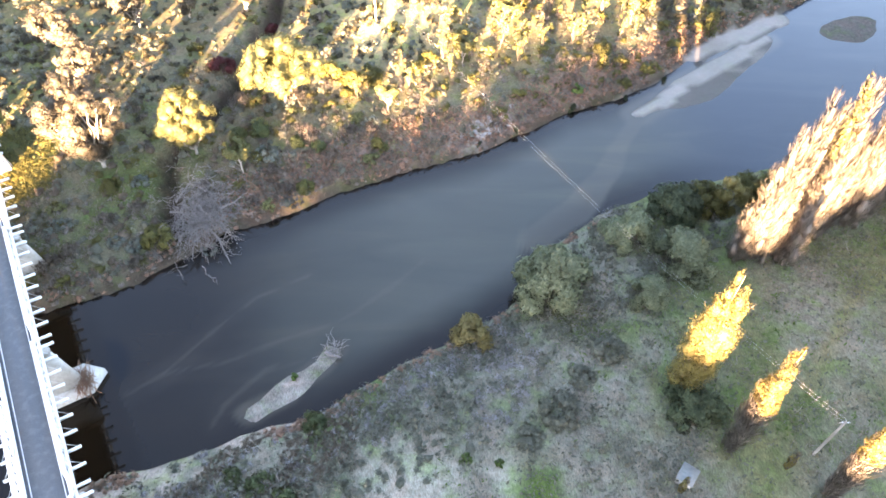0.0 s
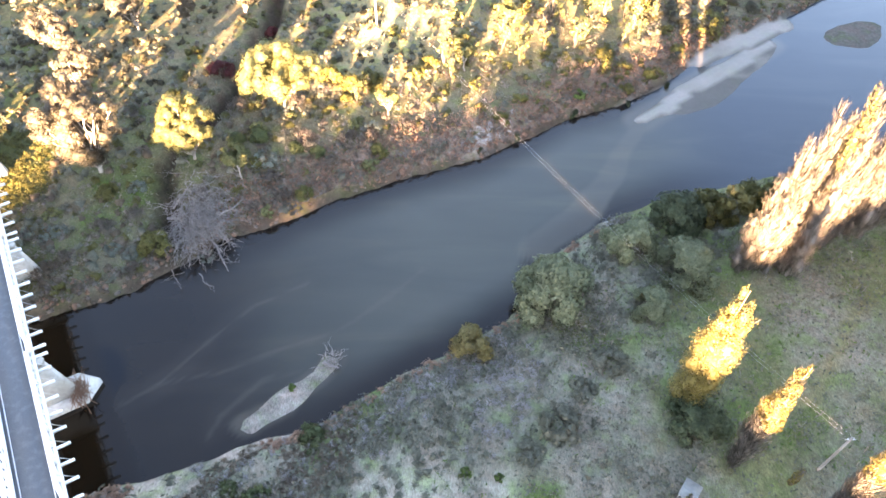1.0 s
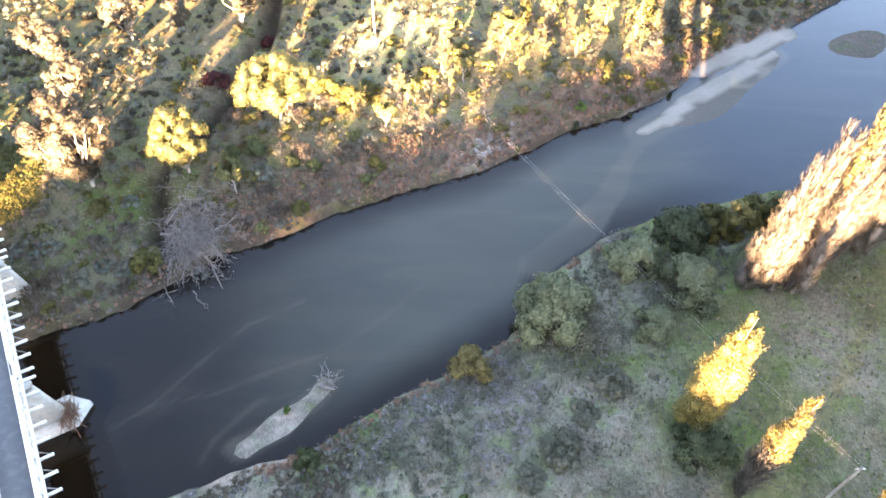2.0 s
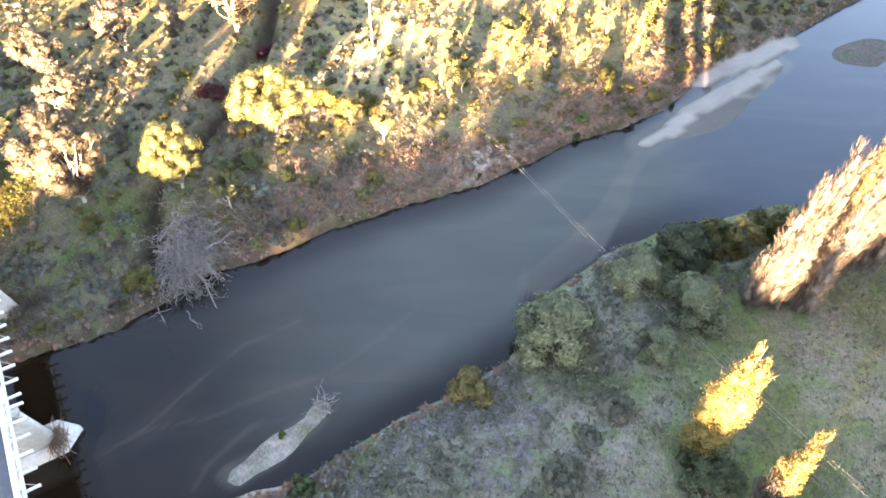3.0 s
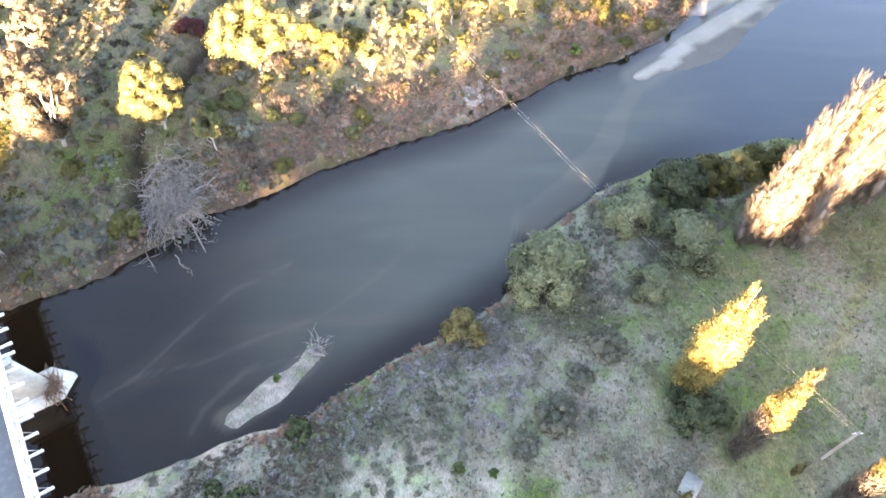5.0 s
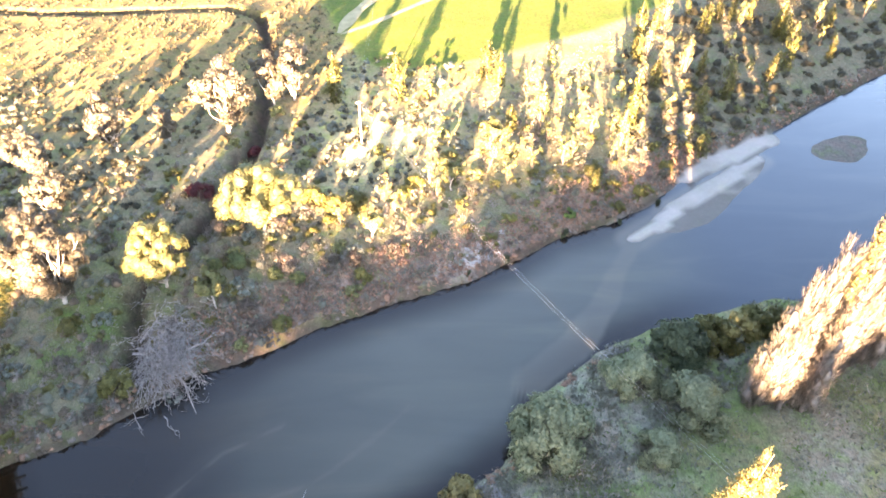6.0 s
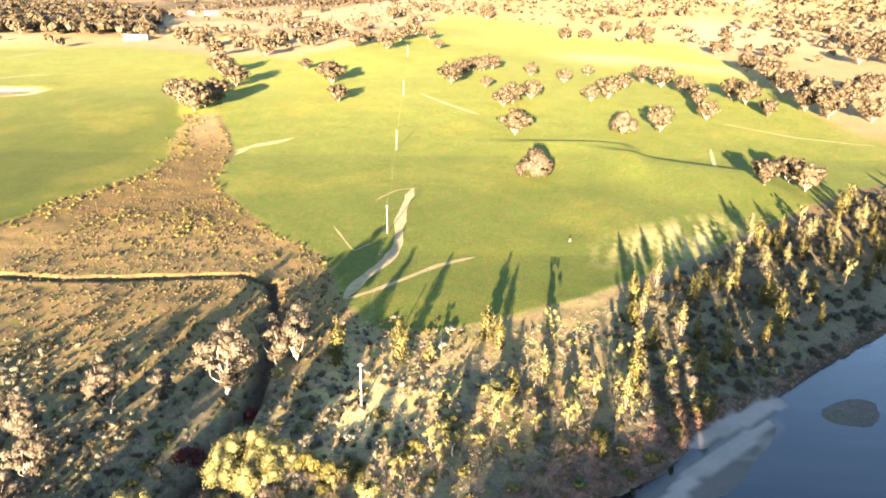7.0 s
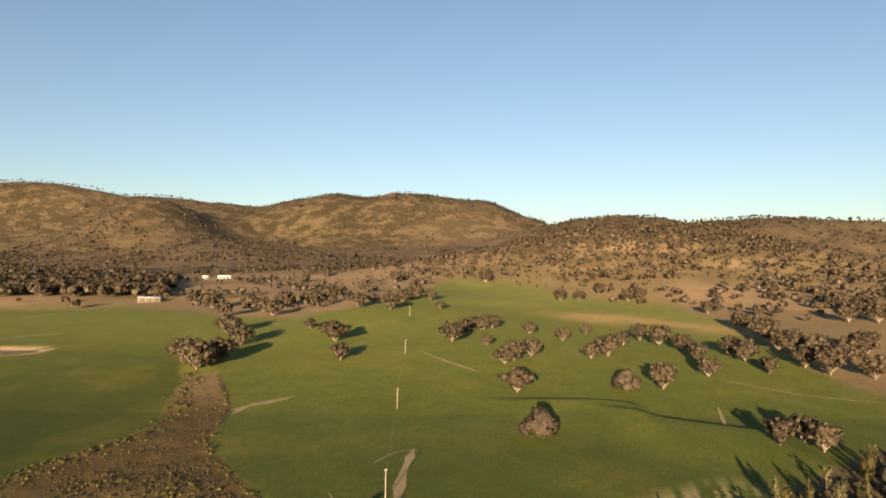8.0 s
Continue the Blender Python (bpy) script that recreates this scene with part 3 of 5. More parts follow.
def ground_tint(x, y):
    """The colours of the bare ground and its short grass."""
    f, n = bank_far(x, y), bank_near(x, y)
    c = np.tile(np.array([0.115, 0.098, 0.066]), (len(x), 1))
    patch, fine = fbm(x, y, 12, 30, 4), fbm(x, y, 3, 31)
    # near bank: grey-green meadow with bare and green places
    near = (n > 0).astype(float)
    c = blend(c, (0.150, 0.142, 0.110), near)
    c = blend(c, (0.15, 0.135, 0.075), near * 1.0 * (1 - sstep(seg_dist(x, y, [(66.5, 66.3), (62, 58.6), (53.9, 52.8), (44.2, 40.1), (38.1, 32.8), (35.1, 28.3), (33.5, 20)]) + 0.8 * fbm(x, y, 3, 43), 0.4, 1.2)))
    c = blend(c, (0.085, 0.105, 0.040), near * sstep(patch + 0.3 * fine, 0.02, 0.22) * 0.85)
    c = blend(c, (0.10, 0.105, 0.05), near * sstep(x, 26, 40) * sstep(patch, -0.25, 0.1) * 0.8)
    bare = np.exp(-(((x + 3.5) / 5.5) ** 2 + ((y - 29) / 5.0) ** 2)) + np.exp(-(((x - 7.3) / 1.5) ** 2 + ((y - 28.5) / 2.8) ** 2))
    c = blend(c, (0.225, 0.21, 0.165), near * np.clip(bare * 1.3 + 0.5 * fine, 0, 1) * (bare > 0.2))
    c = blend(c, (0.075, 0.12, 0.025), near * np.exp(-(((x - 10.5) / 2.2) ** 2 + ((y - 27) / 3.5) ** 2)))
    c = blend(c, (0.25, 0.208, 0.168), near * sstep(-x, 13, 20) * (1 - sstep(n + 6 * patch, 2.5, 6.5)) * sstep(fbm(x, y, 2.6, 33, 3) + 0.08 * (x < -24), -0.05, 0.08))
    c = blend(c, (0.30, 0.28, 0.25), near * np.clip(1.5 * np.exp(-(((x - 41.4) / 3.5) ** 2 + ((y - 71.5) / 2.5) ** 2)) + fine - 0.2, 0, 1))
    # far bank
    far = (f > 0).astype(float)
    c = blend(c, (0.105, 0.095, 0.062), far)
    c = blend(c, (0.19, 0.142, 0.108), far * (1 - sstep(f + 4 * patch, 5, 9)) * sstep(x, -32, -20) * (1 - sstep(x, 30, 60)))
    # dark strip along the waterline, the undercut bank's shadow put into the colour
    c = blend(c, (0.055, 0.043, 0.032), far * (1 - sstep(f + 1.2 * fine, 0.3, 1.6)))
    # orange spot of low sun on the bank, painted into the ground
    c = blend(c, (0.50, 0.25, 0.11), far * np.clip(1.1 * np.exp(-(((x + 22.6) / 2.0) ** 2 + ((f - 1.2) / 1.5) ** 2)), 0, 1))
    c = blend(c, (0.45, 0.42, 0.38), far * np.exp(-(((x - 6.5) / 5.0) ** 2 + ((f - 3.0) / 2.2) ** 2)) * sstep(fine, -0.2, 0.1))
    c = blend(c, (0.070, 0.090, 0.032), far * sstep(-x, 36, 46) * sstep(f, 5, 9) * sstep(patch, -0.05, 0.12) * (1 - sstep(y, 95, 125)))
    c = blend(c, (0.115, 0.088, 0.040), far * sstep(y - 0.35 * x, 132, 150) * (1 - sstep(x, 20, 60)))
    c = blend(c, (0.080, 0.064, 0.036), far * sstep(x, 60, 100) * sstep(f, 10, 25))
    c = blend(c, (0.165, 0.138, 0.070), far * sstep(f, 9, 16) * sstep(x, -26, -16) * (1 - sstep(x, 40, 60)) * (0.45 + 0.55 * sstep(patch, -0.1, 0.1)))
    c = blend(c, (0.30, 0.25, 0.125), far * meadow(x, y) * (0.6 + 0.4 * sstep(patch, -0.1, 0.1)))
    c = blend(c, (0.080, 0.059, 0.024), far * sstep(y, 205, 235) * (1 - sstep(y, 390, 420)) * (x < 0))
    c = blend(c, (0.115, 0.104, 0.052), far * 0.4 * sstep(-x, 40, 52) * sstep(y, 68, 88) * (1 - sstep(y, 128, 150)))
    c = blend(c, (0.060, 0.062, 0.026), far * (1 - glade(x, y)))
    # sand and mud in the river
    s = (f <= 0) & (n <= 0)
    bar = s & (np.minimum(np.minimum(seg_dist(x, y, SPIT), seg_dist(x, y, SPIT_TOP)), np.minimum(seg_dist(x, y, FLAT), seg_dist(x, y, ISLE))) < 5)
    c[s] = (0.060, 0.050, 0.038)
    c[bar] = (0.22, 0.205, 0.18)
    c = blend(c, (0.085, 0.077, 0.067), s * (1 - sstep(seg_dist(x, y, MUD), 5, 8)))
    c[bar & (x < 0)] = (0.185, 0.17, 0.145)
    c = blend(c, (0.095, 0.09, 0.08), bar * (1 - sstep(height(x, y) + 0.06 * fbm(x, y, 3, 41), 0.08, 0.15)) * (x > 20))
    c = blend(c, (0.12, 0.11, 0.092), bar * sstep(fbm(x, y, 1.8, 42), -0.1, 0.1) * (x < 0))
    c = blend(c, (0.19, 0.175, 0.15), bar * sstep(fbm(x, y, 4, 34), 0.05, 0.2) * 0.6)
    # pasture, hills
    up = sstep(y, 300, 460)
    wood = far * np.maximum(sstep(y, 1500, 2400) * sstep(fbm(x, y, 420, 82, 4), -0.16, 0.02), sstep(y - 0.12 * x, 2750, 2950) * (0.25 + 0.75 * sstep(fbm(x, y, 520, 86, 4), -0.1, 0.05)))
    c = blend(c, (0.238, 0.172, 0.105), far * up)
    c = blend(c, (0.18, 0.138, 0.076), far * up * sstep(fbm(x, y, 150, 35, 4), -0.05, 0.15))
    c = blend(c, (0.11, 0.086, 0.058), far * sstep(y, 1350, 1900) * 0.85)
    c = blend(c, (0.085, 0.068, 0.042), wood * 0.5)
    g = green_field(x, y)
    c = blend(c, (0.128, 0.147, 0.034), g)
    # grass darkens towards the near side of the fields, most in the west
    c = blend(c, (0.058, 0.076, 0.016), np.maximum(right_field(x, y), left_field(x, y)) * g * (1 - sstep(y, 180, 600)))
    c = blend(c, (0.037, 0.050, 0.010), 0.8 * left_field(x, y) * g * (1 - sstep(y, 260, 640)))
    c = blend(c, (0.15, 0.14, 0.028), g * sstep(fbm(x, y, 45, 36, 4), 0.04, 0.25) * 0.25)
    band = y - np.interp(x, [90, 124, 190, 237, 287, 340], [690, 675, 655, 600, 555, 500]) + 50 * fbm(x, y, 60, 39)
    c = blend(c, (0.34, 0.24, 0.11), g * np.exp(-(band / 34) ** 2) * sstep(x, 80, 150) * 0.85)
    c = blend(c, (0.155, 0.17, 0.046), g * sstep(band, 20, 70) * sstep(x, -20, 60) * 0.9)
    c = blend(c, (0.25, 0.225, 0.105), np.clip(1.6 * np.exp(-(((x - FAN[0]) / 27) ** 2 + ((y - FAN[1] - 0.55 * (x - FAN[0])) / 15) ** 2)) - 0.25, 0, 1) * sstep(vnoise(x * 1.0 - y * 0.25, y * 0.12, 1.6, 37), 0.3, 0.62))
    dam = np.hypot((x + 283) / 17, (y - 460) / 13)
    c = blend(c, (0.42, 0.32, 0.20), sstep(dam + 0.8 * fbm(x, y, 12, 40), 0.8, 1.0) * (1 - sstep(dam + 0.8 * fbm(x, y, 12, 40), 1.25, 1.5)))
    upg = sstep(y, 600, 720) * (1 - sstep(y, 900, 1050)) * sstep(fbm(x, y, 300, 38), 0.05, 0.12)
    c = blend(c, (0.11, 0.125, 0.03), upg * 0.8)
    # narrow dark line painted along the edge of the creek field
    dark_line = seg_dist(x, y, [(-92, 304), (-96, 327), (-108, 359), (-124, 397)])
    c = blend(c, (0.05, 0.04, 0.025), 0.8 * (1 - sstep(dark_line, 0.5, 1.8)))
    # gully bed of dark soil, with the shade inside it painted in too
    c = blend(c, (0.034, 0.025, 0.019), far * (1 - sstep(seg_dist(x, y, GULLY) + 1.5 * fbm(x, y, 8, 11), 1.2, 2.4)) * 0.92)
    return np.clip(c, 0.01, 0.9)


gx = graded(-4600, 4600, -180, 128, 1.5, 1.1)
gy = graded(-1500, 4750, 2, 345, 1.15, 1.055)
GX, GY = [a.ravel() for a in np.meshgrid(gx, gy)]
GZ = height(GX, GY)
ii = (np.arange(len(gy) - 1)[:, None] * len(gx) + np.arange(len(gx) - 1)[None]).ravel()
M_GROUND, n, l, p = nodes_of("ground")
at, co = n.new("ShaderNodeAttribute"), n.new("ShaderNodeTexCoord")
at.attribute_name = "tint"
fine = noise_tex(n, l, 1.1, 8, 0.7, co.outputs["Object"])
wide = noise_tex(n, l, 0.06, 6, 0.6, co.outputs["Object"])
r1, r2 = ramp(n, [(0.28, (0.62, 0.61, 0.57)), (0.72, (1.36, 1.37, 1.38))]), ramp(n, [(0.3, (0.87, 0.88, 0.86)), (0.7, (1.13, 1.11, 1.13))])
l.new(fine.outputs["Fac"], r1.inputs[0])
l.new(wide.outputs["Fac"], r2.inputs[0])
lean = n.new("ShaderNodeMapping")
lean.inputs["Rotation"].default_value, lean.inputs["Scale"].default_value = (0, 0, radians(35)), (1.0, 0.4, 1.0)
l.new(co.outputs["Object"], lean.inputs[0])
tuft = noise_tex(n, l, 6.0, 6, 0.75, lean.outputs[0])
r3 = ramp(n, [(0.34, (0.6, 0.61, 0.56)), (0.5, (1.0, 1.0, 1.0)), (0.66, (1.4, 1.36, 1.32))])
l.new(tuft.outputs["Fac"], r3.inputs[0])
two = mix(n, l, mix(n, l, at.outputs["Color"], r1.outputs[0], 1.0, "MULTIPLY"), r2.outputs[0], 1.0, "MULTIPLY")
brush, trees = noise_tex(n, l, 0.014, 10, 0.72, co.outputs["Object"]), n.new("ShaderNodeAttribute")
trees.attribute_name = "wood"
rb = ramp(n, [(0.42, (0, 0, 0)), (0.52, (1, 1, 1))])
l.new(brush.outputs["Fac"], rb.inputs[0])
wooded = n.new("ShaderNodeMath")
wooded.operation = "MULTIPLY"
l.new(rb.outputs[0], wooded.inputs[0])
l.new(trees.outputs["Fac"], wooded.inputs[1])
patches = noise_tex(n, l, 0.3, 6, 0.65, co.outputs["Object"])
rp = ramp(n, [(0.36, (0.80, 1.04, 0.62)), (0.5, (1.0, 1.0, 1.0)), (0.64, (1.22, 1.04, 1.02))])
l.new(patches.outputs["Fac"], rp.inputs[0])
two = mix(n, l, two, rp.outputs[0], 0.8, "MULTIPLY")
two = mix(n, l, two, (0.040, 0.034, 0.018), wooded.outputs[0])
sandy = n.new("ShaderNodeAttribute")
sandy.attribute_name = "sand"
l.new(mix(n, l, mix(n, l, two, r3.outputs[0], 1.0, "MULTIPLY"), mix(n, l, at.outputs["Color"], r2.outputs[0], 1.0, "MULTIPLY"), sandy.outputs["Fac"]), p.inputs["Base Color"])
p.inputs["Roughness"].default_value = 0.95
p.inputs["Specular IOR Level"].default_value = 0.1
bp = n.new("ShaderNodeBump")
bp.inputs["Strength"].default_value, bp.inputs["Distance"].default_value = 0.45, 0.25
l.new(fine.outputs["Fac"], bp.inputs["Height"])
l.new(bp.outputs[0], p.inputs["Normal"])
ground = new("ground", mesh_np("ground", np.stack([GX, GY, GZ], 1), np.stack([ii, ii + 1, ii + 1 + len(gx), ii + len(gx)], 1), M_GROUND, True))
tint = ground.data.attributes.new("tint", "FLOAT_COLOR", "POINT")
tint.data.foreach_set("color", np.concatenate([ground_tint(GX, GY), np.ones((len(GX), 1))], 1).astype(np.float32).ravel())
bars = np.minimum(np.minimum(seg_dist(GX, GY, SPIT), seg_dist(GX, GY, SPIT_TOP)), seg_dist(GX, GY, FLAT)) < 5
stand = ground.data.attributes.new("wood", "FLOAT", "POINT")
stand.data.foreach_set("value", (sstep(GY, 1250, 1800) * (0.45 + 0.5 * sstep(fbm(GX, GY, 520, 86, 4), -0.08, 0.08)) + 0.25 * sstep(GY, 3000, 3300) + 0.8 * np.exp(-0.5 * (((GX - 420) / 270) ** 2 + ((GY - 1330) / 260) ** 2)) * (GY > 880) + 0.8 * sstep(-GX - 0.375 * GY, 0, 30) * sstep(GY, 840, 900) * (1 - sstep(GY, 1200, 1350))).clip(0, 0.95).astype(np.float32))
grains = ground.data.attributes.new("sand", "FLOAT", "POINT")
grains.data.foreach_set("value", (0.8 * bars * (bank_far(GX, GY) < 1)).astype(np.float32))
tagged(ground, "river flats with dry scrub, green pasture and brown hills", "ground", kind="structure")

M_WATER, n, l, p = nodes_of("river_water")
co, mp = n.new("ShaderNodeTexCoord"), n.new("ShaderNodeMapping")
mp.inputs["Rotation"].default_value, mp.inputs["Scale"].default_value = (0, 0, radians(-33)), (0.35, 1.6, 1)
l.new(co.outputs["Object"], mp.inputs[0])
silt = noise_tex(n, l, 0.085, 5, 0.5, mp.outputs[0])
silt.inputs["Distortion"].default_value = 0.8
rs = ramp(n, [(0.30, (0.86, 0.87, 0.9)), (0.52, (1.0, 1.0, 1.0)), (0.66, (1.2, 1.15, 1.08)), (0.8, (1.05, 1.03, 1.0))])
l.new(silt.outputs["Fac"], rs.inputs[0])
at = n.new("ShaderNodeAttribute")
at.attribute_name = "silt"
l.new(mix(n, l, at.outputs["Color"], rs.outputs[0], 1.0, "MULTIPLY"), p.inputs["Base Color"])
p.inputs["Roughness"].default_value, p.inputs["IOR"].default_value = 0.06, 1.33
rip = noise_tex(n, l, 2.2, 3, 0.5, co.outputs["Object"])
bp = n.new("ShaderNodeBump")
bp.inputs["Strength"].default_value, bp.inputs["Distance"].default_value = 0.05, 0.02
l.new(rip.outputs["Fac"], bp.inputs["Height"])
l.new(bp.outputs[0], p.inputs["Normal"])


FOAM = [([(-42.0, 39.7), (-39.0, 41.0), (-35.5, 43.7), (-31.7, 48.9), (-28.7, 52.7), (-26.2, 55.6), (-19, 60)], 0.5), ([(-40.9, 39.1), (-40.4, 36.1), (-39.0, 33.2), (-37.3, 31.2)], 0.45),
        ([(-35.5, 43.7), (-28, 45.5), (-22, 48.5), (-14.7, 51.4), (-11.1, 54.3), (-7.4, 57.7), (-2.7, 62.8)], 0.4), ([(-27.8, 36.5), (-26.7, 39.5), (-24.4, 42.3), (-22.6, 44.4), (-17.7, 45.9)], 0.4)]


def silt_shade_tint(x, y):
    """Murky water: dark and clear by the bridge, silty in the middle, pale where sand lies just under it; reflections
    and shadow are painted in.
    """
    mid = np.minimum(-bank_far(x, y), -bank_near(x, y))
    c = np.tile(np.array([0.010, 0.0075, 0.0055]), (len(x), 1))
    # darker along both banks, where the banks' reflections are painted in
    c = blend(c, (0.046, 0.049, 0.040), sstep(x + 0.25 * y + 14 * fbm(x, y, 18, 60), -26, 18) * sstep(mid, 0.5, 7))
    # bluer to the right, the sky's reflection put into the water colour
    c = blend(c, (0.030, 0.037, 0.044), sstep(x, 28, 55))
    tongue = seg_dist(x, y, [(13.5, 66.8), (20.5, 72.8), (24, 77), (28.5, 84), (32, 91.5), (36, 97)]) + 1.6 * fbm(x, y, 5, 61) - np.interp(x, [12, 22, 28, 32, 36], [2.6, 2.6, 2.0, 1.2, 0.6])
    c = blend(c, (0.068, 0.063, 0.049), 0.6 * (1 - sstep(tongue, -0.6, 0.5)))
    c = blend(c, (0.085, 0.076, 0.058), 0.5 * sstep(tongue, -0.6, 0.5) * (1 - sstep(np.abs(seg_dist(x, y, SPIT) - 1.5), 0.5, 2.5)))
    c = blend(c, (0.075, 0.066, 0.050), 0.45 * (1 - sstep(seg_dist(x, y, ISLE) + 1.8 * fbm(x, y, 3, 64), 1.0, 2.2)))
    for line, k in FOAM:
        c = blend(c, (0.075, 0.066, 0.052), 0.42 * k * (1 - sstep(seg_dist(x, y, line) + 0.8 * fbm(x, y, 3, 62), 0.05, 0.45)) + 0.10 * k * (1 - sstep(seg_dist(x, y, line) + 3 * fbm(x, y, 6, 63), 0.3, 2.4)))
    # dark disc round the pier nose: eddy and circle shadow painted together
    eddy_shadow = np.hypot(x + 44.8, y - 44.4)
    c = blend(c, (0.003, 0.003, 0.004), 1 - sstep(eddy_shadow, 4.3, 4.9))
    # the bridge's dark reflection and shadow, painted on the water beneath it
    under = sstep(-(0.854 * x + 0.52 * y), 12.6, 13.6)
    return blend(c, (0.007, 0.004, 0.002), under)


wx = np.concatenate([np.linspace(-320, -90, 24), np.arange(-84, 131, 0.6), np.linspace(140, 380, 24)])
wk = np.linspace(0, 1, 84)
WX = np.repeat(wx, len(wk))
lo, hi = np.interp(wx, NEAR_X, NEAR_Y) - 4, np.interp(wx, FAR_X, FAR_Y) + 4
WY = (lo[:, None] + (hi - lo)[:, None] * wk[None]).ravel()
jj = (np.arange(len(wx) - 1)[:, None] * len(wk) + np.arange(len(wk) - 1)[None]).ravel()
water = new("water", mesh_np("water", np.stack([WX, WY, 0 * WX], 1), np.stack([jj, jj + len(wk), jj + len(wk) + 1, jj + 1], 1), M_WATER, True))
# this attribute carries silt together with the painted reflections
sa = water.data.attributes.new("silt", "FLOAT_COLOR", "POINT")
sa.data.foreach_set("color", np.concatenate([silt_shade_tint(WX, WY), np.ones((len(WX), 1))], 1).astype(np.float32).ravel())
tagged(water, "calm silty brown river with sky reflections", "river", kind="structure")
pa = np.linspace(0, 2 * np.pi, 24, endpoint=False)
pr = 1 + 0.15 * np.sin(3 * pa)
pz = DAM + 0.3
pond = new("water_pond", mesh_np("water_pond", np.concatenate([np.stack([-283 + 17 * pr * np.cos(pa), 460 + 13 * pr * np.sin(pa), 0 * pa + pz], 1), [(-283, 460, pz)]]),
                                  np.array([(k, (k + 1) % 24, 24) for k in range(24)]), M_WATER))
sa = pond.data.attributes.new("silt", "FLOAT_COLOR", "POINT")
sa.data.foreach_set("color", np.tile(np.array([0.12, 0.13, 0.14, 1], np.float32), 25))
tagged(pond, "small farm dam with muddy water", "pond", kind="structure")

# ------------------------------------------------------------ where things stand
PADDOCK_1_1 = [(-157, 428, 1.7), (-140, 406, 1.9), (-136, 415, 1.8), (-134, 429, 1.5), (-163, 536, 1.9), (-138, 486, 1.7), (-239, 736, 1.9), (-204, 656, 1.7), (-201, 731, 1.9), (-177, 698, 1.9), (-157, 654, 1.6), (-163, 733, 1.9), (-102, 554, 1), (-81, 526, 1.3), (-73, 493, 1.8), (-60, 431, 1.1), (-136, 753, 1.8), (-125, 779, 1.9), (-108, 770, 1.9), (-78, 680, 1.9), (-68, 718, 1.7), (-46, 660, 1.9), (-38, 734, 1.7), (-25, 763, 1.7), (-8, 758, 1.7), (2, 680, 1), (11, 494, 1.6), (20, 531, 1.3), (28, 555, 1.3), (37, 556, 1.4)]
PADDOCK_1_2 = [(45, 562, 1.3), (34, 481, 0.9), (41, 421, 1.3), (47, 429, 1.3), (41, 358, 1.7), (60, 443, 1.5), (71, 534, 1), (145, 809, 1.7), (170, 818, 1.4), (92, 506, 1.3), (118, 549, 1.1), (110, 448, 1.4), (97, 439, 1.1)]
PADDOCK_1 = PADDOCK_1_1 + PADDOCK_1_2
PADDOCK_2_1 = [(133, 496, 1.2), (154, 526, 1.6), (161, 503, 1.5), (119, 367, 1.5), (224, 809, 1.9), (240, 816, 1.9), (169, 477, 1.4), (163, 437, 1.6), (155, 397, 1.4), (194, 458, 1.5), (196, 440, 1.5), (249, 526, 1.8), (238, 481, 1.8), (195, 408, 1.1), (247, 481, 1.8), (225, 424, 1.6), (252, 459, 1.6), (230, 406, 1.9), (262, 441, 1.9), (284, 459, 1.9), (249, 396, 1.7), (274, 697, 1.6), (204, 866, 1.8), (131, 270, 1.3), (147, 282, 1.1), (147, 269, 1.2), (258, 585, 1.5), (406, 695, 1.9), (362, 605, 1.9), (401, 642, 1.9)]
PADDOCK_2_2 = [(386, 600, 1.9), (309, 664, 1.2), (-276, 780, 1.8), (-414, 978, 1.8), (-433, 954, 1.9), (-441, 900, 1.9), (-455, 885, 1.9), (-489, 893, 1.9), (-495, 854, 1.9), (-553, 902, 1.9), (-232, 1192, 1.9), (-214, 1318, 1.9), (-68, 1088, 1.8), (-134, 1395, 1.9), (71, 1016, 1.9), (34, 553, 1.1)]
PADDOCK_2 = PADDOCK_2_1 + PADDOCK_2_2
ROUND = (41.5, 282.2)
POLES = [(41.5, 31.6, 7.9), (-13.1, 118.6, 9.3), (-15.2, 217.5, 9.3), (-18.5, 329.1, 9.3), (-20.8, 449.5, 9.3), (-25.3, 619, 9.3)]
SHEDS = [(-344.3, 822.2, 26, 11, 5.2, 4, "long pale farm shed with dark open bays"), (-412.9, 1319.7, 24, 9, 4, -3, "long low white farmhouse on the rise"), (-452.2, 1326.1, 10, 8, 4, 8, "small white farm building on the rise")]
TRACKS = [
    ([(-22.5, 166.5), (-19.5, 179.2), (-13.5, 194), (-11, 208), (-11.8, 226), (-11, 243.8), (-8.5, 268)], 3.2),
    ([(-22, 166), (-15.7, 171.5), (-7.3, 180.7), (1.2, 190.4), (12.1, 197.8)], 1.8),
    ([(-92.3, 317.1), (-89.3, 330.3), (-80.1, 337.6), (-72.2, 346.2)], 2.2),
    ([(-33.5, 223.7), (-24.4, 201.6), (-19.1, 208.9)], 0.7),
    ([(-10.8, 458.5), (5.6, 428.2), (25.4, 400.2)], 2),
    ([(-94, 323.7), (-86.9, 335.7), (-71, 349.1)], 2),
    ([(-394.1, 623.1), (-378.1, 647), (-382.5, 770.1), (-359.4, 824.3)], 2.5),
    ([(-320.3, 509.4), (-305.9, 526.5), (-288.6, 533.7)], 2.5),
    ([(134.8, 336.8), (121.5, 293.6)], 1.6),
    ([(-22.2, 251.6), (-15.1, 264.6), (-6.9, 268.4)], 0.6),
    ([(160.8, 387.9), (170.5, 378.3), (188, 359.7), (221.4, 345)], 1.6),
]
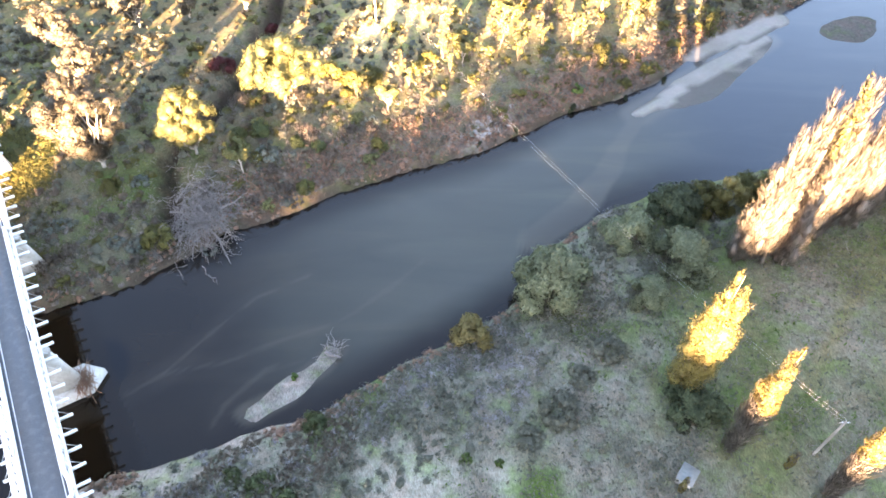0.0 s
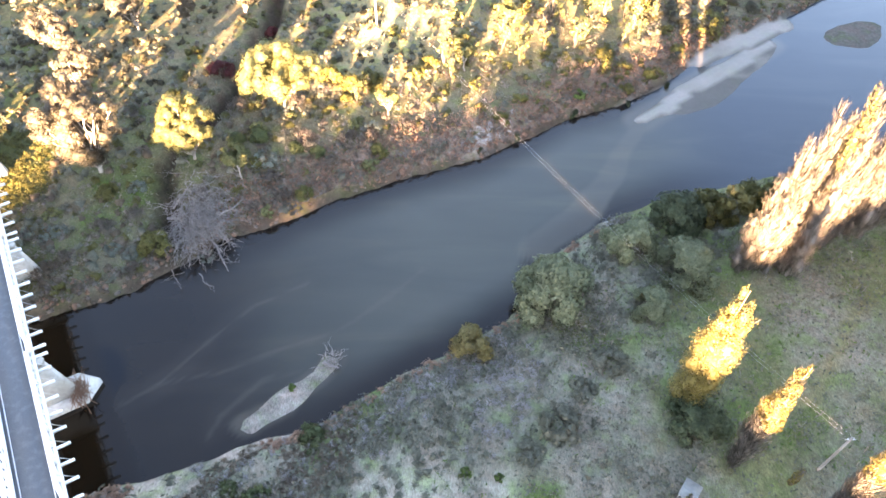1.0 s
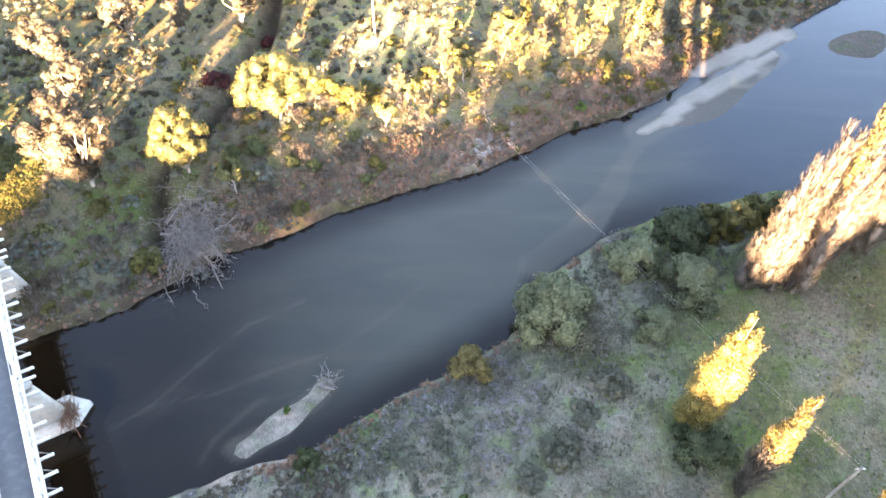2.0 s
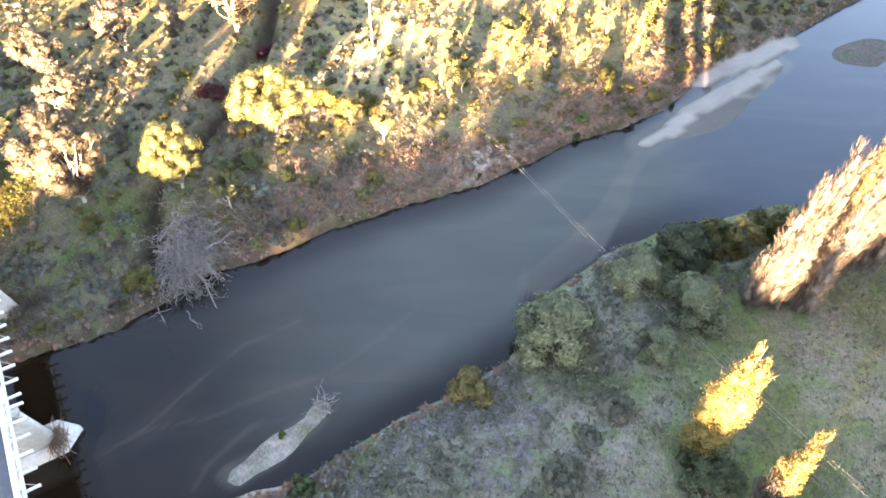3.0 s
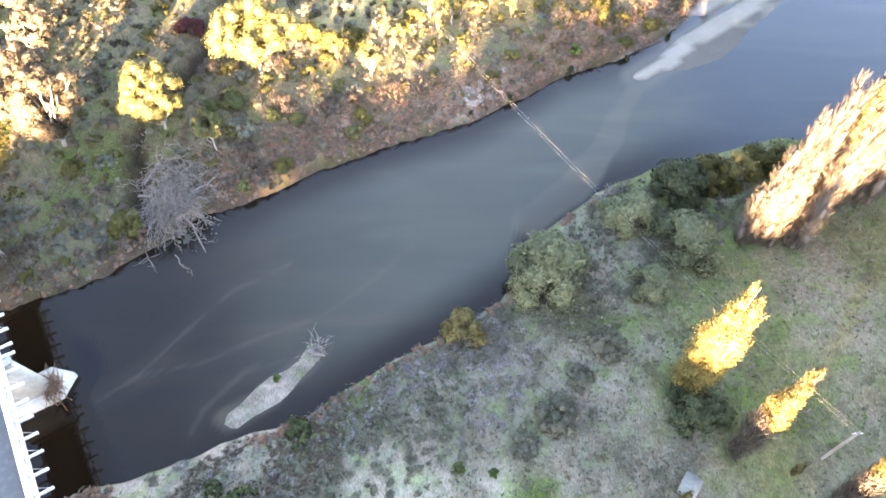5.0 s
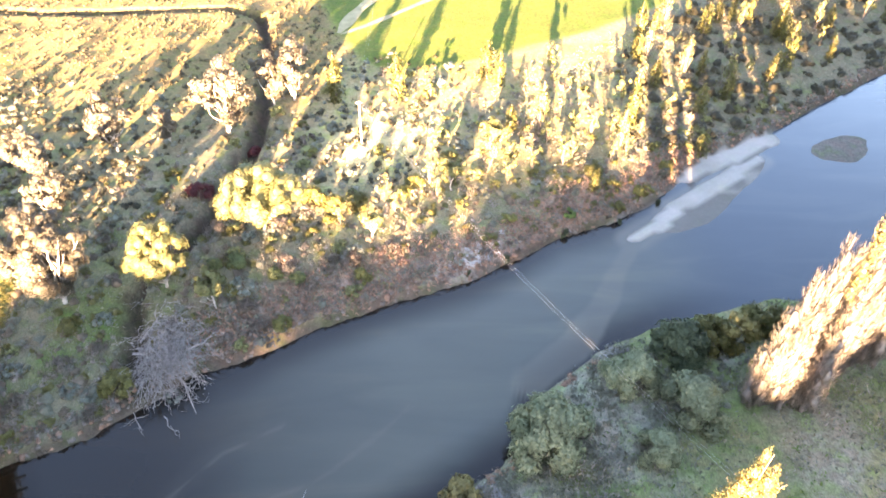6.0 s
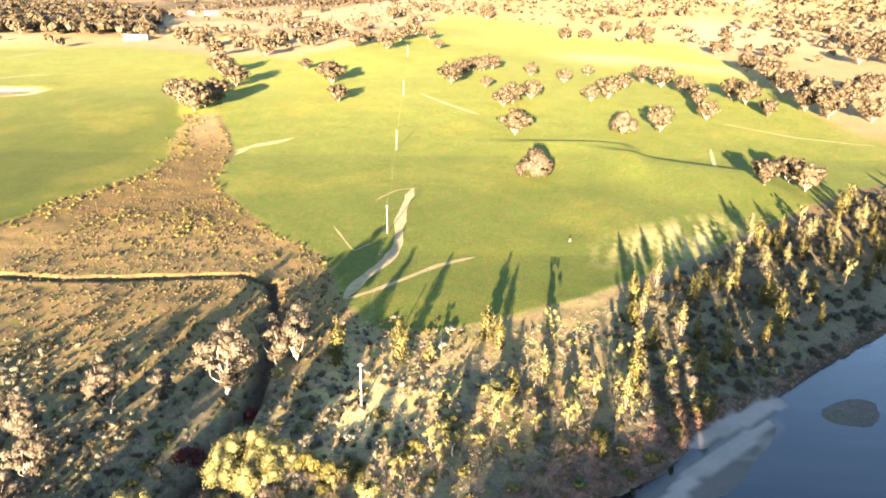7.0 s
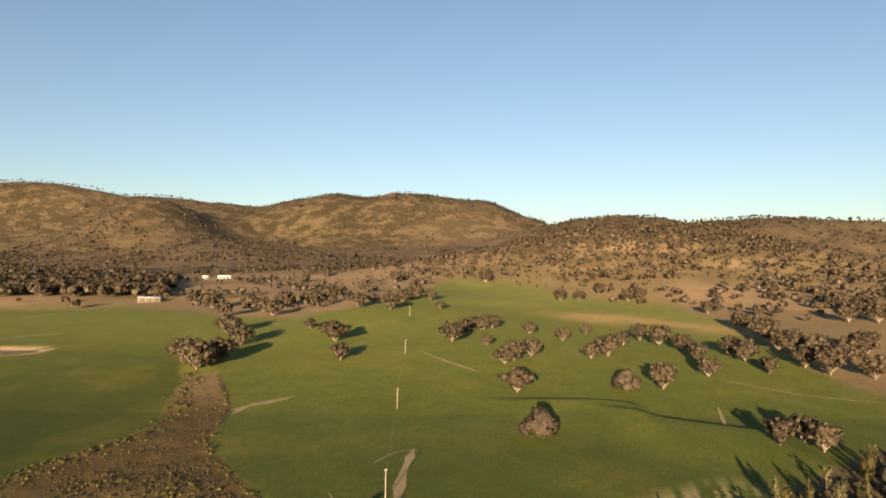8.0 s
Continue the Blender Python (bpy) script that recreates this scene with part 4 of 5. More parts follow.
# the last seven, unseen, are added to stripe the clearing with shadow
BEHIND = [(-111.1, 0.8, 1.42, 0), (-59.1, 4.4, 1.26, 73), (-50.1, -15.7, 1.2, 146), (-37, -26.2, 1.2, 219), (-19, -12.7, 1.22, 292), (-4.9, -17.7, 1.21, 5), (6.7, -17.3, 1.2, 78), (85.1, 60, 1.37, 151), (-92.4, -7, 1.3, 224), (-31.7, -60.5, 1.18, 297)] + [(-88.5 + 3.3 * k, 18 + 2.2 * (k % 2), 0.42, 60 * k, 1.4) for k in range(7)]
rng = np.random.default_rng(40)
RIVERSIDE = [(1.3, 104.2, 0.8, 0), (4.8, 108.4, 0.85, 60), (10.8, 113, 0.95, 120), (15.1, 113, 0.9, 180), (22.6, 121.6, 0.9, 240), (28.3, 124.4, 0.9, 300), (36, 125, 0.9, 30), (25, 116.6, 0.8, 90), (12, 146, 1.0, 0), (46, 145, 0.8, 0), (48, 131, 1.05, 0), (11.5, 119, 0.9, 0), (32, 125, 1.0, 0), (-6, 100, 0.8, 0), (19, 113, 0.9, 0), (25, 115, 1.0, 0), (14, 109, 0.8, 0), (-15, 97, 0.7, 0), (0, 108, 0.9, 0), (70, 160, 0.9, 0)]
RIVERSIDE3 = []
RIVERSIDE2 = [(30, 108, 0.7, 0), (54, 122, 0.9, 0), (78, 150, 0.9, 0)]
x, y = scatter(41, 900, -22, 190, 95, 290, lambda x, y: sstep(bank_far(x, y), 7, 12) * (1 - sstep(y - np.interp(x, FENCE_X, FENCE_Y), -8, -2)) * (0.25 + 0.5 * sstep(x, 25, 60)) * (1 - 0.7 * meadow(x, y)))
for a, b in zip(x[:240], y[:240]):
    (RIVERSIDE if rng.random() < (0.5 if a < 45 else 0.15) else RIVERSIDE2 if rng.random() < 0.6 else RIVERSIDE3).append((a, b, rng.uniform(0.55, 1.15), rng.uniform(0, 360), rng.uniform(0.9, 1.3)))
x, y = scatter(42, 13000, -95, 80, 50, 150, lambda x, y: sstep(bank_far(x, y), 0.8, 2.0) * (1 - sstep(bank_far(x, y), 34, 60)) * (0.3 + 0.6 * sstep(fbm(x, y, 16, 43), -0.1, 0.15)) * (1 - 0.85 * meadow(x, y)) * ditch(x, y))
SCRUB = [(a, b, rng.uniform(0.45, 1.1), rng.uniform(0, 360)) for a, b in zip(x[:280], y[:280]) if rng.random() > 0.5 * sstep(bank_far(a, b) - 10 * (a < -20), 12, 18)]
THICKET = [(a, b, rng.uniform(0.3, 0.85) * (1 - 0.45 * float(sstep(bank_far(a, b) - 14 * (a < -20), 11, 18)))) for a, b in zip(x[280:3880], y[280:3880])]
x, y = scatter(44, 3600, 40, 190, 105, 290, lambda x, y: 0.55 * sstep(bank_far(x, y), 1, 2.5) * (1 - sstep(y - np.interp(x, FENCE_X, FENCE_Y), -9, -3)))
WILD = [(a, b, rng.uniform(0.5, 1.5)) for a, b in zip(x[:1000], y[:1000])]
x, y = scatter(45, 5200, -90, 2, 84, 165, lambda x, y: 0.7 * sstep(bank_far(x, y), 14, 24) * (1 - sstep(y - 0.1 * x, 138, 160)) * (0.25 + 0.75 * sstep(fbm(x, y, 22, 46), -0.12, 0.1)) * ditch(x, y))
GULLY_WILD = [(a, b, rng.uniform(0.3, 0.72)) for a, b in zip(x[:1250], y[:1250])]
SCRUB, THICKET, GULLY_WILD = [[k for k in spots if float(glade(np.array([k[0]]), np.array([k[1]]))[0]) > 0.5] for spots in (SCRUB, THICKET, GULLY_WILD)]
BESIDE = [(70 + 5.5 * k, 68 + 4.3 * k + rng.uniform(-3, 3), rng.uniform(0.9, 1.15), 70 * k) for k in range(24)] + [(66 + 5.5 * k, 70 + 4.3 * k + rng.uniform(-3, 3), rng.uniform(0.9, 1.15), 50 * k) for k in range(24)]


# ------------------------------------------------------------ bridge
BU, BN = np.array([-0.52, 0.854]), np.array([0.854, 0.52])


def at_bridge(s, o, z):
    q = BN * (-20.3 + o) + BU * s
    return np.array([q[0], q[1], z])


def bridge():
    ob = thing("road_bridge", "white painted truss road bridge on concrete piers", "bridge")
    s0, s1, zd = 19.2, 121.5, 9.4
    part("deck", beam(at_bridge(s0, 0, zd - 0.22), at_bridge(s1, 0, zd - 0.22), 4.3, 0.4), M_TIMBER, ob)
    part("road_surface", beam(at_bridge(s0, 0, zd + 0.01), at_bridge(s1, 0, zd + 0.01), 3.9, 0.06), M_ASPH, ob, "grey asphalt deck surface")
    part("edge_line", beam(at_bridge(s0, -1.45, zd + 0.05), at_bridge(s1, -1.45, zd + 0.05), 0.1, 0.01), M_LINE, ob)
    part("edge_line", beam(at_bridge(s0, 1.5, zd + 0.05), at_bridge(s1, 1.5, zd + 0.05), 0.1, 0.01), M_LINE, ob)
    step = 20.2 / 9
    for side in (-1, 1):
        o = side * 2.25
        part("kerb", beam(at_bridge(s0, side * 1.95, zd + 0.14), at_bridge(s1, side * 1.95, zd + 0.14), 0.22, 0.24), M_WHITE, ob)
        part("bottom_chord", beam(at_bridge(s0, o, zd - 0.25), at_bridge(s1, o, zd - 0.25), 0.34, 0.42), M_WHITE, ob)
        part("rail", beam(at_bridge(s0, side * 2.05, zd + 0.75), at_bridge(s1, side * 2.05, zd + 0.75), 0.09, 0.16), M_WHITE, ob)
        for k in range(5):
            a, b = s0 + 0.3 + k * 20.4 + (0.3 if k else 0), s0 + 20.2 + k * 20.4 + 0.9
            part("top_chord", beam(at_bridge(a + 1.4, o, zd + 1.75), at_bridge(b - 1.4, o, zd + 1.75), 0.36, 0.34), M_WHITE, ob)
            part("end_post", beam(at_bridge(a, o, zd - 0.1), at_bridge(a + 1.5, o, zd + 1.8), 0.32, 0.3), M_WHITE, ob)
            part("end_post", beam(at_bridge(b, o, zd - 0.1), at_bridge(b - 1.5, o, zd + 1.8), 0.32, 0.3), M_WHITE, ob)
            m = int((b - a) / step)
            for j in range(m + 1):
                s = a + 0.7 + (b - a - 1.4) * j / m
                inner = 0 < j < m
                part("cross_girder", beam(at_bridge(s, side * 1.9, zd - 0.5), at_bridge(s, side * 3.75, zd - 0.5), 0.24, 0.3), M_WHITE, ob)
                if inner:
                    part("post", beam(at_bridge(s, o, zd - 0.05), at_bridge(s, o, zd + 1.6), 0.16, 0.2), M_WHITE, ob)
                    part("brace", beam(at_bridge(s, side * 3.6, zd - 0.36), at_bridge(s, o + side * 0.1, zd + 1.6), 0.05, 0.05), M_STEEL, ob, "thin raking steel brace")
                if j < m:
                    s2 = a + 0.7 + (b - a - 1.4) * (j + 1) / m
                    up = j < m / 2
                    part("diagonal", beam(at_bridge(s if up else s2, o, zd + 0.0), at_bridge(s2 if up else s, o, zd + 1.6), 0.13, 0.16), M_WHITE, ob)
    return ob


def pier(s, base, foot, label):
    """A tapered concrete pier; where it stands in the river it has a footing with pointed ends."""
    ob = thing("bridge_pier", label, "pier", "piers of the bridge")

    def ring(hs, ho, nose):
        pts = [(-hs, -ho), (0, -ho - nose), (hs, -ho), (hs, ho), (0, ho + nose), (-hs, ho)]
        return [tuple(at_bridge(s + a, b, 0)[:2]) for a, b in pts]
    part("shaft", prism(ring(0.95, 3.6, 0.5), base, ring(0.5, 2.7, 0.25), 8.35), M_CONC, ob)
    part("cap", prism(ring(0.75, 2.9, 0.2), 8.35, ring(0.75, 2.9, 0.2), 8.75), M_CONC, ob)
    if foot:
        part("footing", prism(ring(2.2, 4.6, 2.1), -1.5, ring(2.1, 4.5, 2.1), 1.0), M_CONC, ob, "pale concrete footing with pointed nose")
    return ob


bridge()
pier(59.7, 0.9, True, "concrete bridge pier with a pointed footing standing in the river")
pier(39.4, 0.8, False, "concrete bridge pier standing on the sandy bank")
pier(80.2, 1.5, False, "concrete bridge pier standing on the scrubby bank")
pier(101, 1.5, False, "concrete bridge pier standing on the scrubby bank")
pier(19.2, 1.5, False, "concrete bridge pier standing on the scrubby bank")

# drifted branches round the pier
rng = np.random.default_rng(5)
debris = thing("driftwood_pile", "tangled brown flood debris caught against the concrete pier", "driftwood")
geos = []
for i in range(170):
    c = at_bridge(59.7 + rng.normal(-0.6, 0.9), 4.0 + rng.normal(0, 0.55), 1.0 + abs(rng.normal(0, 0.35)))
    d = unit(np.array([*(BU * rng.normal(1, 0.4) + BN * rng.normal(0, 0.5)), rng.normal(0, 0.35)])) * rng.uniform(0.5, 1.4)
    geos.append(limb(rng, c - d, c + d, 0.045, 0.015, 4, 0.06, 4))
part("branch_tangle", join(*geos), M_RUST, debris)

# approach road on its banks at both ends
for name, a, b in (("road_1", 121.5, 165), ("road_2", -60, 19.2)):
    v, f = [], []
    ss = np.linspace(a, b, 24)
    for s in ss:
        k = abs(s - (a if name == "road_1" else b))
        z = max(float(height(*at_bridge(s, 0, 0)[:2])) + 0.25, 9.4 - 0.07 * k)
        for o, dz in ((-9, -9), (-2.6, 0), (2.6, 0), (9, -9)):
            v.append(at_bridge(s, o, z + dz))
    for i in range(len(ss) - 1):
        for j in range(3):
            f.append((4 * i + j, 4 * i + 4 + j, 4 * i + 5 + j, 4 * i + 1 + j))
    road = tagged(new(name, mesh_np(name, v, f, M_TRACK)), "embanked approach road to the bridge", "road", kind="structure")

# ------------------------------------------------------------ near bank
yellow = poplar(11, 23.4, 3.1, "tall poplar in bright yellow autumn leaf", 34000, 1500, spires=6, bottom=0.08, leaf_size=0.13)
spread(yellow, [(28.9, 39.9, 1.0, 20)])
half = poplar(12, 21.6, 2.3, "slender poplar, half bare, with yellow leaves at the top", 13000, 8500, spires=3, bottom=0.03, leaf_from=0.5, leaf_size=0.13)
spread(half, [(32.8, 32.6, 1.0, 0), (40.9, 27.2, 0.92, 140)])
bare = poplar(13, 30.5, 3.5, "tall almost bare poplar with pale upright twigs", 0, 20000, "row of bare poplars", spires=5, bottom=0.03, slim=True)
spread(bare, [(44.2, 62.1, 0.99, 0), (42.4, 61.5, 0.84, 65), (46.9, 63.6, 0.93, 150), (51.8, 66.6, 1.0, 220), (55.4, 66.8, 0.98, 300), (59.5, 68.6, 1.02, 40), (64, 71.2, 0.97, 100), (47.6, 60.9, 0.8, 190), (69, 74.5, 0.95, 10)])
goldp = poplar(14, 29, 3.1, "tall poplar with yellow leaves among bare ones", 11000, 8000, "row of bare poplars", spires=3, bottom=0.05, leaf_size=0.17, slim=True)
spread(goldp, [(49.6, 65.4, 1.03, 30)])

spread(shrub(21, 5.4, 7.6, M_WILLOW, "large rounded grey-green willow bush by the water", 15000, 0.19, 34), [(15.2, 55.3, 1.28, 0)])
spread(shrub(22, 4.3, 6.4, M_WILLOW, "rounded grey-green willow bush on the bank", 9000, 0.19, 28, group="willow bushes"),
       [(33.7, 60.2, 1.27, 30), (26.6, 65.0, 1.15, 130), (27.3, 53.5, 0.82, 200)])
spread(shrub(23, 4.6, 7.0, M_DARK, "dense dark green bush by the river", 10000, 0.21, 26), [(34.6, 70.4, 1.15, 0)])
spread(shrub(24, 3.6, 5.0, M_OLIVE, "olive green bush beside the river", 3800, 0.2, 16), [(40.2, 72.6, 1.25, 0), (49.4, 76.2, 1.1, 90)])
spread(shrub(25, 2.6, 5.4, M_POPLAR, "small yellow leafed bush beside the river", 2600, 0.2, 12), [(44.0, 73.2, 1.3, 0)])
spread(shrub(26, 3.0, 4.6, M_DRYBUSH, "yellowing bush on the water's edge", 4200, 0.18, 16, lift=0.4), [(4.1, 48.4, 1.15, 0)])
spread(shrub(27, 3.9, 4.2, M_DARK, "dark bush at the foot of a poplar", 6000, 0.18, 18), [(29.2, 36.9, 1.1, 0)])
spread(shrub(28, 3.4, 2.4, M_BRAMBLE, "low dull brown-green bramble thicket", 4000, 0.14, 20, "bramble_thicket", "thicket"), [(13.8, 36.6, 0.9, 0), (10.2, 33.6, 0.6, 60), (21, 45.5, 0.8, 120), (17, 41.5, 0.6, 200)])
spread(shrub(29, 2.4, 1.8, M_SANDBUSH, "dull green bush on the sandy bank", 1500, 0.15, 14), [(-15.3, 36.0, 1.0, 0), (-20.2, 28.6, 0.9, 120), (-23.5, 29.5, 0.7, 20), (-17, 26.5, 0.9, 20)])
spread(shrub(30, 0.9, 0.8, M_GRASS, "small round bright green bush on bare ground", 350, 0.16, 7), [(2.7, 31.4, 1.0, 0), (6.4, 30.7, 0.75, 90)])
sap = poplar(15, 4.0, 0.7, "small poplar sapling with yellow leaves", 260, 300, spires=1, bottom=0.1)
spread(sap, [(37.9, 30.0, 1.0, 0), (25.6, 27.3, 0.9, 40)])

# unseen poplars behind and beside, added for their long shadows over the far bank
spread(poplar(16, 25, 2.6, "tall yellow poplar in a row beside the river, unseen, throwing shadow", 500, 40, "outer poplars", spires=2, bottom=0.05, leaf_size=0.85), BEHIND + BESIDE)

# pump box
box = thing("pump_box", "small pale grey metal pump box on the meadow", "box")
zb = float(height(26.4, 28.6))
bc = np.array([26.4, 28.6])
bu, bv = np.array([0.8, -0.6]), np.array([0.6, 0.8])
ring = [tuple(bc + bu * a + bv * b) for a, b in ((-0.8, -1.0), (0.8, -1.0), (0.8, 1.0), (-0.8, 1.0))]
big = [tuple(bc + bu * a + bv * b) for a, b in ((-0.92, -1.12), (0.92, -1.12), (0.92, 1.12), (-0.92, 1.12))]
part("body", prism(ring, zb - 0.1, ring, zb + 1.3), M_TIMBER, box)
part("lid", prism(big, zb + 1.3, big, zb + 1.38), M_BOX, box, "pale flat lid")


# ------------------------------------------------------------ power line
def power_pole(x, y, h):
    z = float(height(x, y))
    ob = thing("power_pole", "pale timber power pole with a crossarm", "pole", "power line")
    part("pole", tube([(x, y, z - 0.5), (x, y, z + h * 0.5), (x, y, z + h)], [0.17, 0.15, 0.12], 10), M_BARK, ob, "", True)
    arm = part("crossarm", beam((x - 0.55, y, z + h - 0.3), (x + 0.55, y, z + h - 0.3), 0.09, 0.11), M_TIMBER, ob)
    for o in (-0.3, 0.3):
        part("insulator", tube([(x + o, y, z + h - 0.29), (x + o, y, z + h - 0.2), (x + o, y, z + h - 0.08)], [0.04, 0.06, 0.03], 8), M_WHITE, arm, "white porcelain insulator")
    return np.array([x, y, z + h - 0.1])


tops = [power_pole(*q) for q in POLES]
for a, b in zip(tops, tops[1:]):
    for o in (-0.3, 0.3):
        t = np.linspace(0, 1, 22)[:, None]
        sag = 4 * t * (1 - t) * 0.03 * np.linalg.norm(b - a)
        line = a + (b - a) * t + np.array([o, 0, 0]) - np.array([0, 0, 1.0]) * sag
        tagged(new("power_line", mesh_np("power_line", *tube(line, np.full(22, 0.0048), 5), M_WIRE)), "thin overhead power line wire", "wire", "power line")

# ------------------------------------------------------------ far bank
spread(gum_tree(41, 14, 7.2, M_GOLD, "broad gum tree in golden sunlight with white limbs", 46000, 0.125, 80, low=0.28), [(-26.8, 94.0, 0.98, 0)])
spread(gum_tree(42, 14, 5.2, M_GOLD, "gum tree with dense golden green crown", 36000, 0.125, 80, low=0.12), [(-39.6, 82.0, 0.92, 40)])
spread(gum_tree(43, 7.5, 2.6, M_GOLD, "small young gum tree with thin trunk", 2400, 0.22, 12), [(-31.7, 78.5, 1.0, 0), (-9.4, 93.5, 0.9, 100), (3.6, 106.5, 1.0, 50), (12.5, 118, 1.05, 10)])
spread(gum_tree(44, 18, 6.0, M_PALE, "tall gum tree with pale grey crown", 48000, 0.125, 90, low=0.1), [(-53.0, 78.0, 1.0, 0)])
spread(gum_tree(45, 13, 4.3, M_PALE, "gum tree with pale grey crown among scrub", 7000, 0.22, 32, group="pale gum trees", low=0.1),
       [(-38.4, 121.0, 1.35, 0), (-28.0, 133.5, 1.1, 80), (-57.5, 114.6, 1.0, 170), (-49.0, 118.3, 0.65, 250), (-31.8, 132, 1.0, 300), (-61, 96, 0.85, 30), (-72.8, 108.5, 0.6, 90), (-67, 106, 0.8, 200)])
spread(shrub(46, 3.4, 4.2, M_RED, "dark red leafed bush among gum trees", 2600, 0.2, 12), [(-39.5, 102.5, 0.85, 0), (-33.5, 118, 0.6, 50)])
spread(gum_tree(47, 8.0, 2.1, M_GOLD, "golden riverside tree lit by low sun", 1000, 0.18, 11, group="riverside trees", low=0.12, name="riverside_tree", bark=M_BARKD), RIVERSIDE)
spread(poplar(48, 8.5, 2.8, "upright olive green riverside tree", 760, 40, "riverside trees", 0.05, 2, 0.0, M_OLIVE, 0.30, "riverside_tree"), RIVERSIDE2)
spread(poplar(56, 8, 2.4, "upright half-bare riverside tree", 480, 300, "riverside trees", 0.05, 2, 0.3, M_GOLD, 0.28, "riverside_tree"), RIVERSIDE3)
spread(shrub(54, 2.0, 2.6, M_GREYB, "bare grey twiggy bush on the far bank", 300, 0.11, 10, "bare_bush", group="bank scrub", lift=0.8), SCRUB[3::4])
spread(shrub(49, 2.0, 2.4, M_GOLD, "golden scrub bush on the far bank", 280, 0.17, 10, group="bank scrub"), SCRUB[0::4])
spread(shrub(50, 2.2, 2.3, M_OLIVE, "olive scrub bush on the far bank", 280, 0.17, 10, group="bank scrub"), SCRUB[1::4])
spread(shrub(51, 1.9, 2.0, M_SAGE, "grey sage coloured bush on the far bank", 280, 0.17, 10, group="bank scrub"), SCRUB[2::4])
spread(shrub(52, 2.6, 3.0, M_OLIVE, "olive yellow bush near the water", 2600, 0.17, 14), [(-41.2, 64.7, 1.25, 0), (-21.5, 76.1, 0.75, 40), (-50.1, 73.3, 0.8, 90), (30.5, 113, 0.9, 10), (33.3, 104.4, 0.7, 200), (45.4, 116.6, 0.8, 70), (38.4, 109.0, 0.7, 120)])
spread(shrub(61, 1.6, 1.8, M_SAGE, "silvery sage bush on the scrubby bank", 900, 0.13, 10, group="sage bushes"), [(-46.3, 74.6, 1.0, 0), (-47.1, 63.7, 0.95, 60), (-44.6, 63.4, 0.9, 130), (-34.5, 64.6, 0.9, 200), (-28.6, 82.3, 1.4, 250), (-55, 66, 0.9, 20)])
spread(shrub(62, 2.2, 2.6, M_SANDBUSH, "fresh green bush under the gum trees", 1500, 0.16, 12), [(-29.9, 87.3, 1.1, 0), (-20.6, 84.6, 0.8, 60), (-24.2, 84.4, 0.9, 140), (-33.4, 86.5, 0.8, 30)])
spread(shrub(63, 2.4, 2.6, M_GREYB, "bare grey brush on the far bank", 1200, 0.075, 14, "bare_bush", group="grey brush", lift=0.75), [(-22.9, 86.7, 1.1, 0), (-18.1, 82.5, 0.9, 60), (-25.5, 95.6, 1.0, 100), (-34.6, 94.1, 1.1, 160), (-24.7, 75.2, 0.9, 200), (-15.4, 87.5, 1.0, 240), (-12.3, 89.0, 0.8, 280), (-29, 72.6, 0.8, 20), (-27, 78.5, 1.0, 70), (-45, 69, 0.9, 110), (-49.5, 66.5, 1.0, 30), (-52.5, 61.5, 0.9, 190), (-43.5, 60.6, 0.7, 250), (-6, 91.5, 0.8, 0)])
spread(shrub(64, 2.4, 2.2, M_OLIVE, "low ochre olive bush in the sun", 1600, 0.15, 12, group="ochre bushes"), [(-19.9, 103, 1.25, 0), (-16.2, 101.4, 1.2, 50), (-12.7, 102.2, 1.2, 100), (-10.9, 85.8, 0.9, 150), (-17.0, 97.4, 0.7, 200), (-19.4, 94.8, 0.6, 250), (-2.6, 108.1, 1.0, 20), (-4.7, 105.3, 0.9, 70)])
spread(shrub(53, 1.5, 3.2, M_GRASS, "bright green bush near the waterline", 500, 0.26, 8), [(24.2, 101.5, 0.9, 0)])

spread(shrub(58, 1.0, 1.4, M_POPLAR, "small yellow bush on the rocky bank", 420, 0.16, 7), [(6.3, 97.0, 1.0, 0), (1.5, 92.5, 0.6, 0), (10.5, 93.2, 0.6, 40)])
spread(shrub(59, 1.2, 1.4, M_DARK, "dark reeds standing in the water's edge", 420, 0.16, 7, "reed_clump", "reeds", lift=0.8), [(23.4, 98.2, 1.0, 0), (12.6, 91.6, 0.7, 80), (6.2, 87.6, 0.6, 10), (42, 107.5, 0.8, 10), (33.5, 102, 0.7, 200)])


def rock(seed):
    """A rounded, chipped boulder."""
    rng = np.random.default_rng(seed)
    bm = bmesh.new()
    bmesh.ops.create_icosphere(bm, subdivisions=2, radius=0.5)
    k = rng.uniform(0.6, 1.2, 3)
    for v in bm.verts:
        q = 1 + 0.28 * math.sin(5 * v.co.x + seed) * math.cos(4 * v.co.y + seed) + rng.normal(0, 0.05)
        v.co = Vector((v.co.x * k[0], v.co.y * k[1], v.co.z * k[2] * 0.6)) * q
    me = bpy.data.meshes.new("rock")
    bm.to_mesh(me)
    bm.free()
    me.materials.append(M_ROCK)
    return tagged(new("rock", me), "pale boulder lying on the river bank", "rock", "bank boulders")


rng = np.random.default_rng(33)
for k in range(4):
    spread(rock(k + 3), [(x, float(np.interp(x, FAR_X, FAR_Y)) + rng.uniform(1.5, 6.5), s, a) for x, s, a in [(8.0 + rng.normal(0, 2.4), rng.uniform(0.4, 1.4), rng.uniform(0, 360)) for _ in range(9)]])

# fallen dead tree with grey branches
dead = thing("dead_tree", "fallen dead tree, a grey tangle of bare branches", "dead tree")
rng = np.random.default_rng(8)
dz = float(height(-35, 67))
geos = []
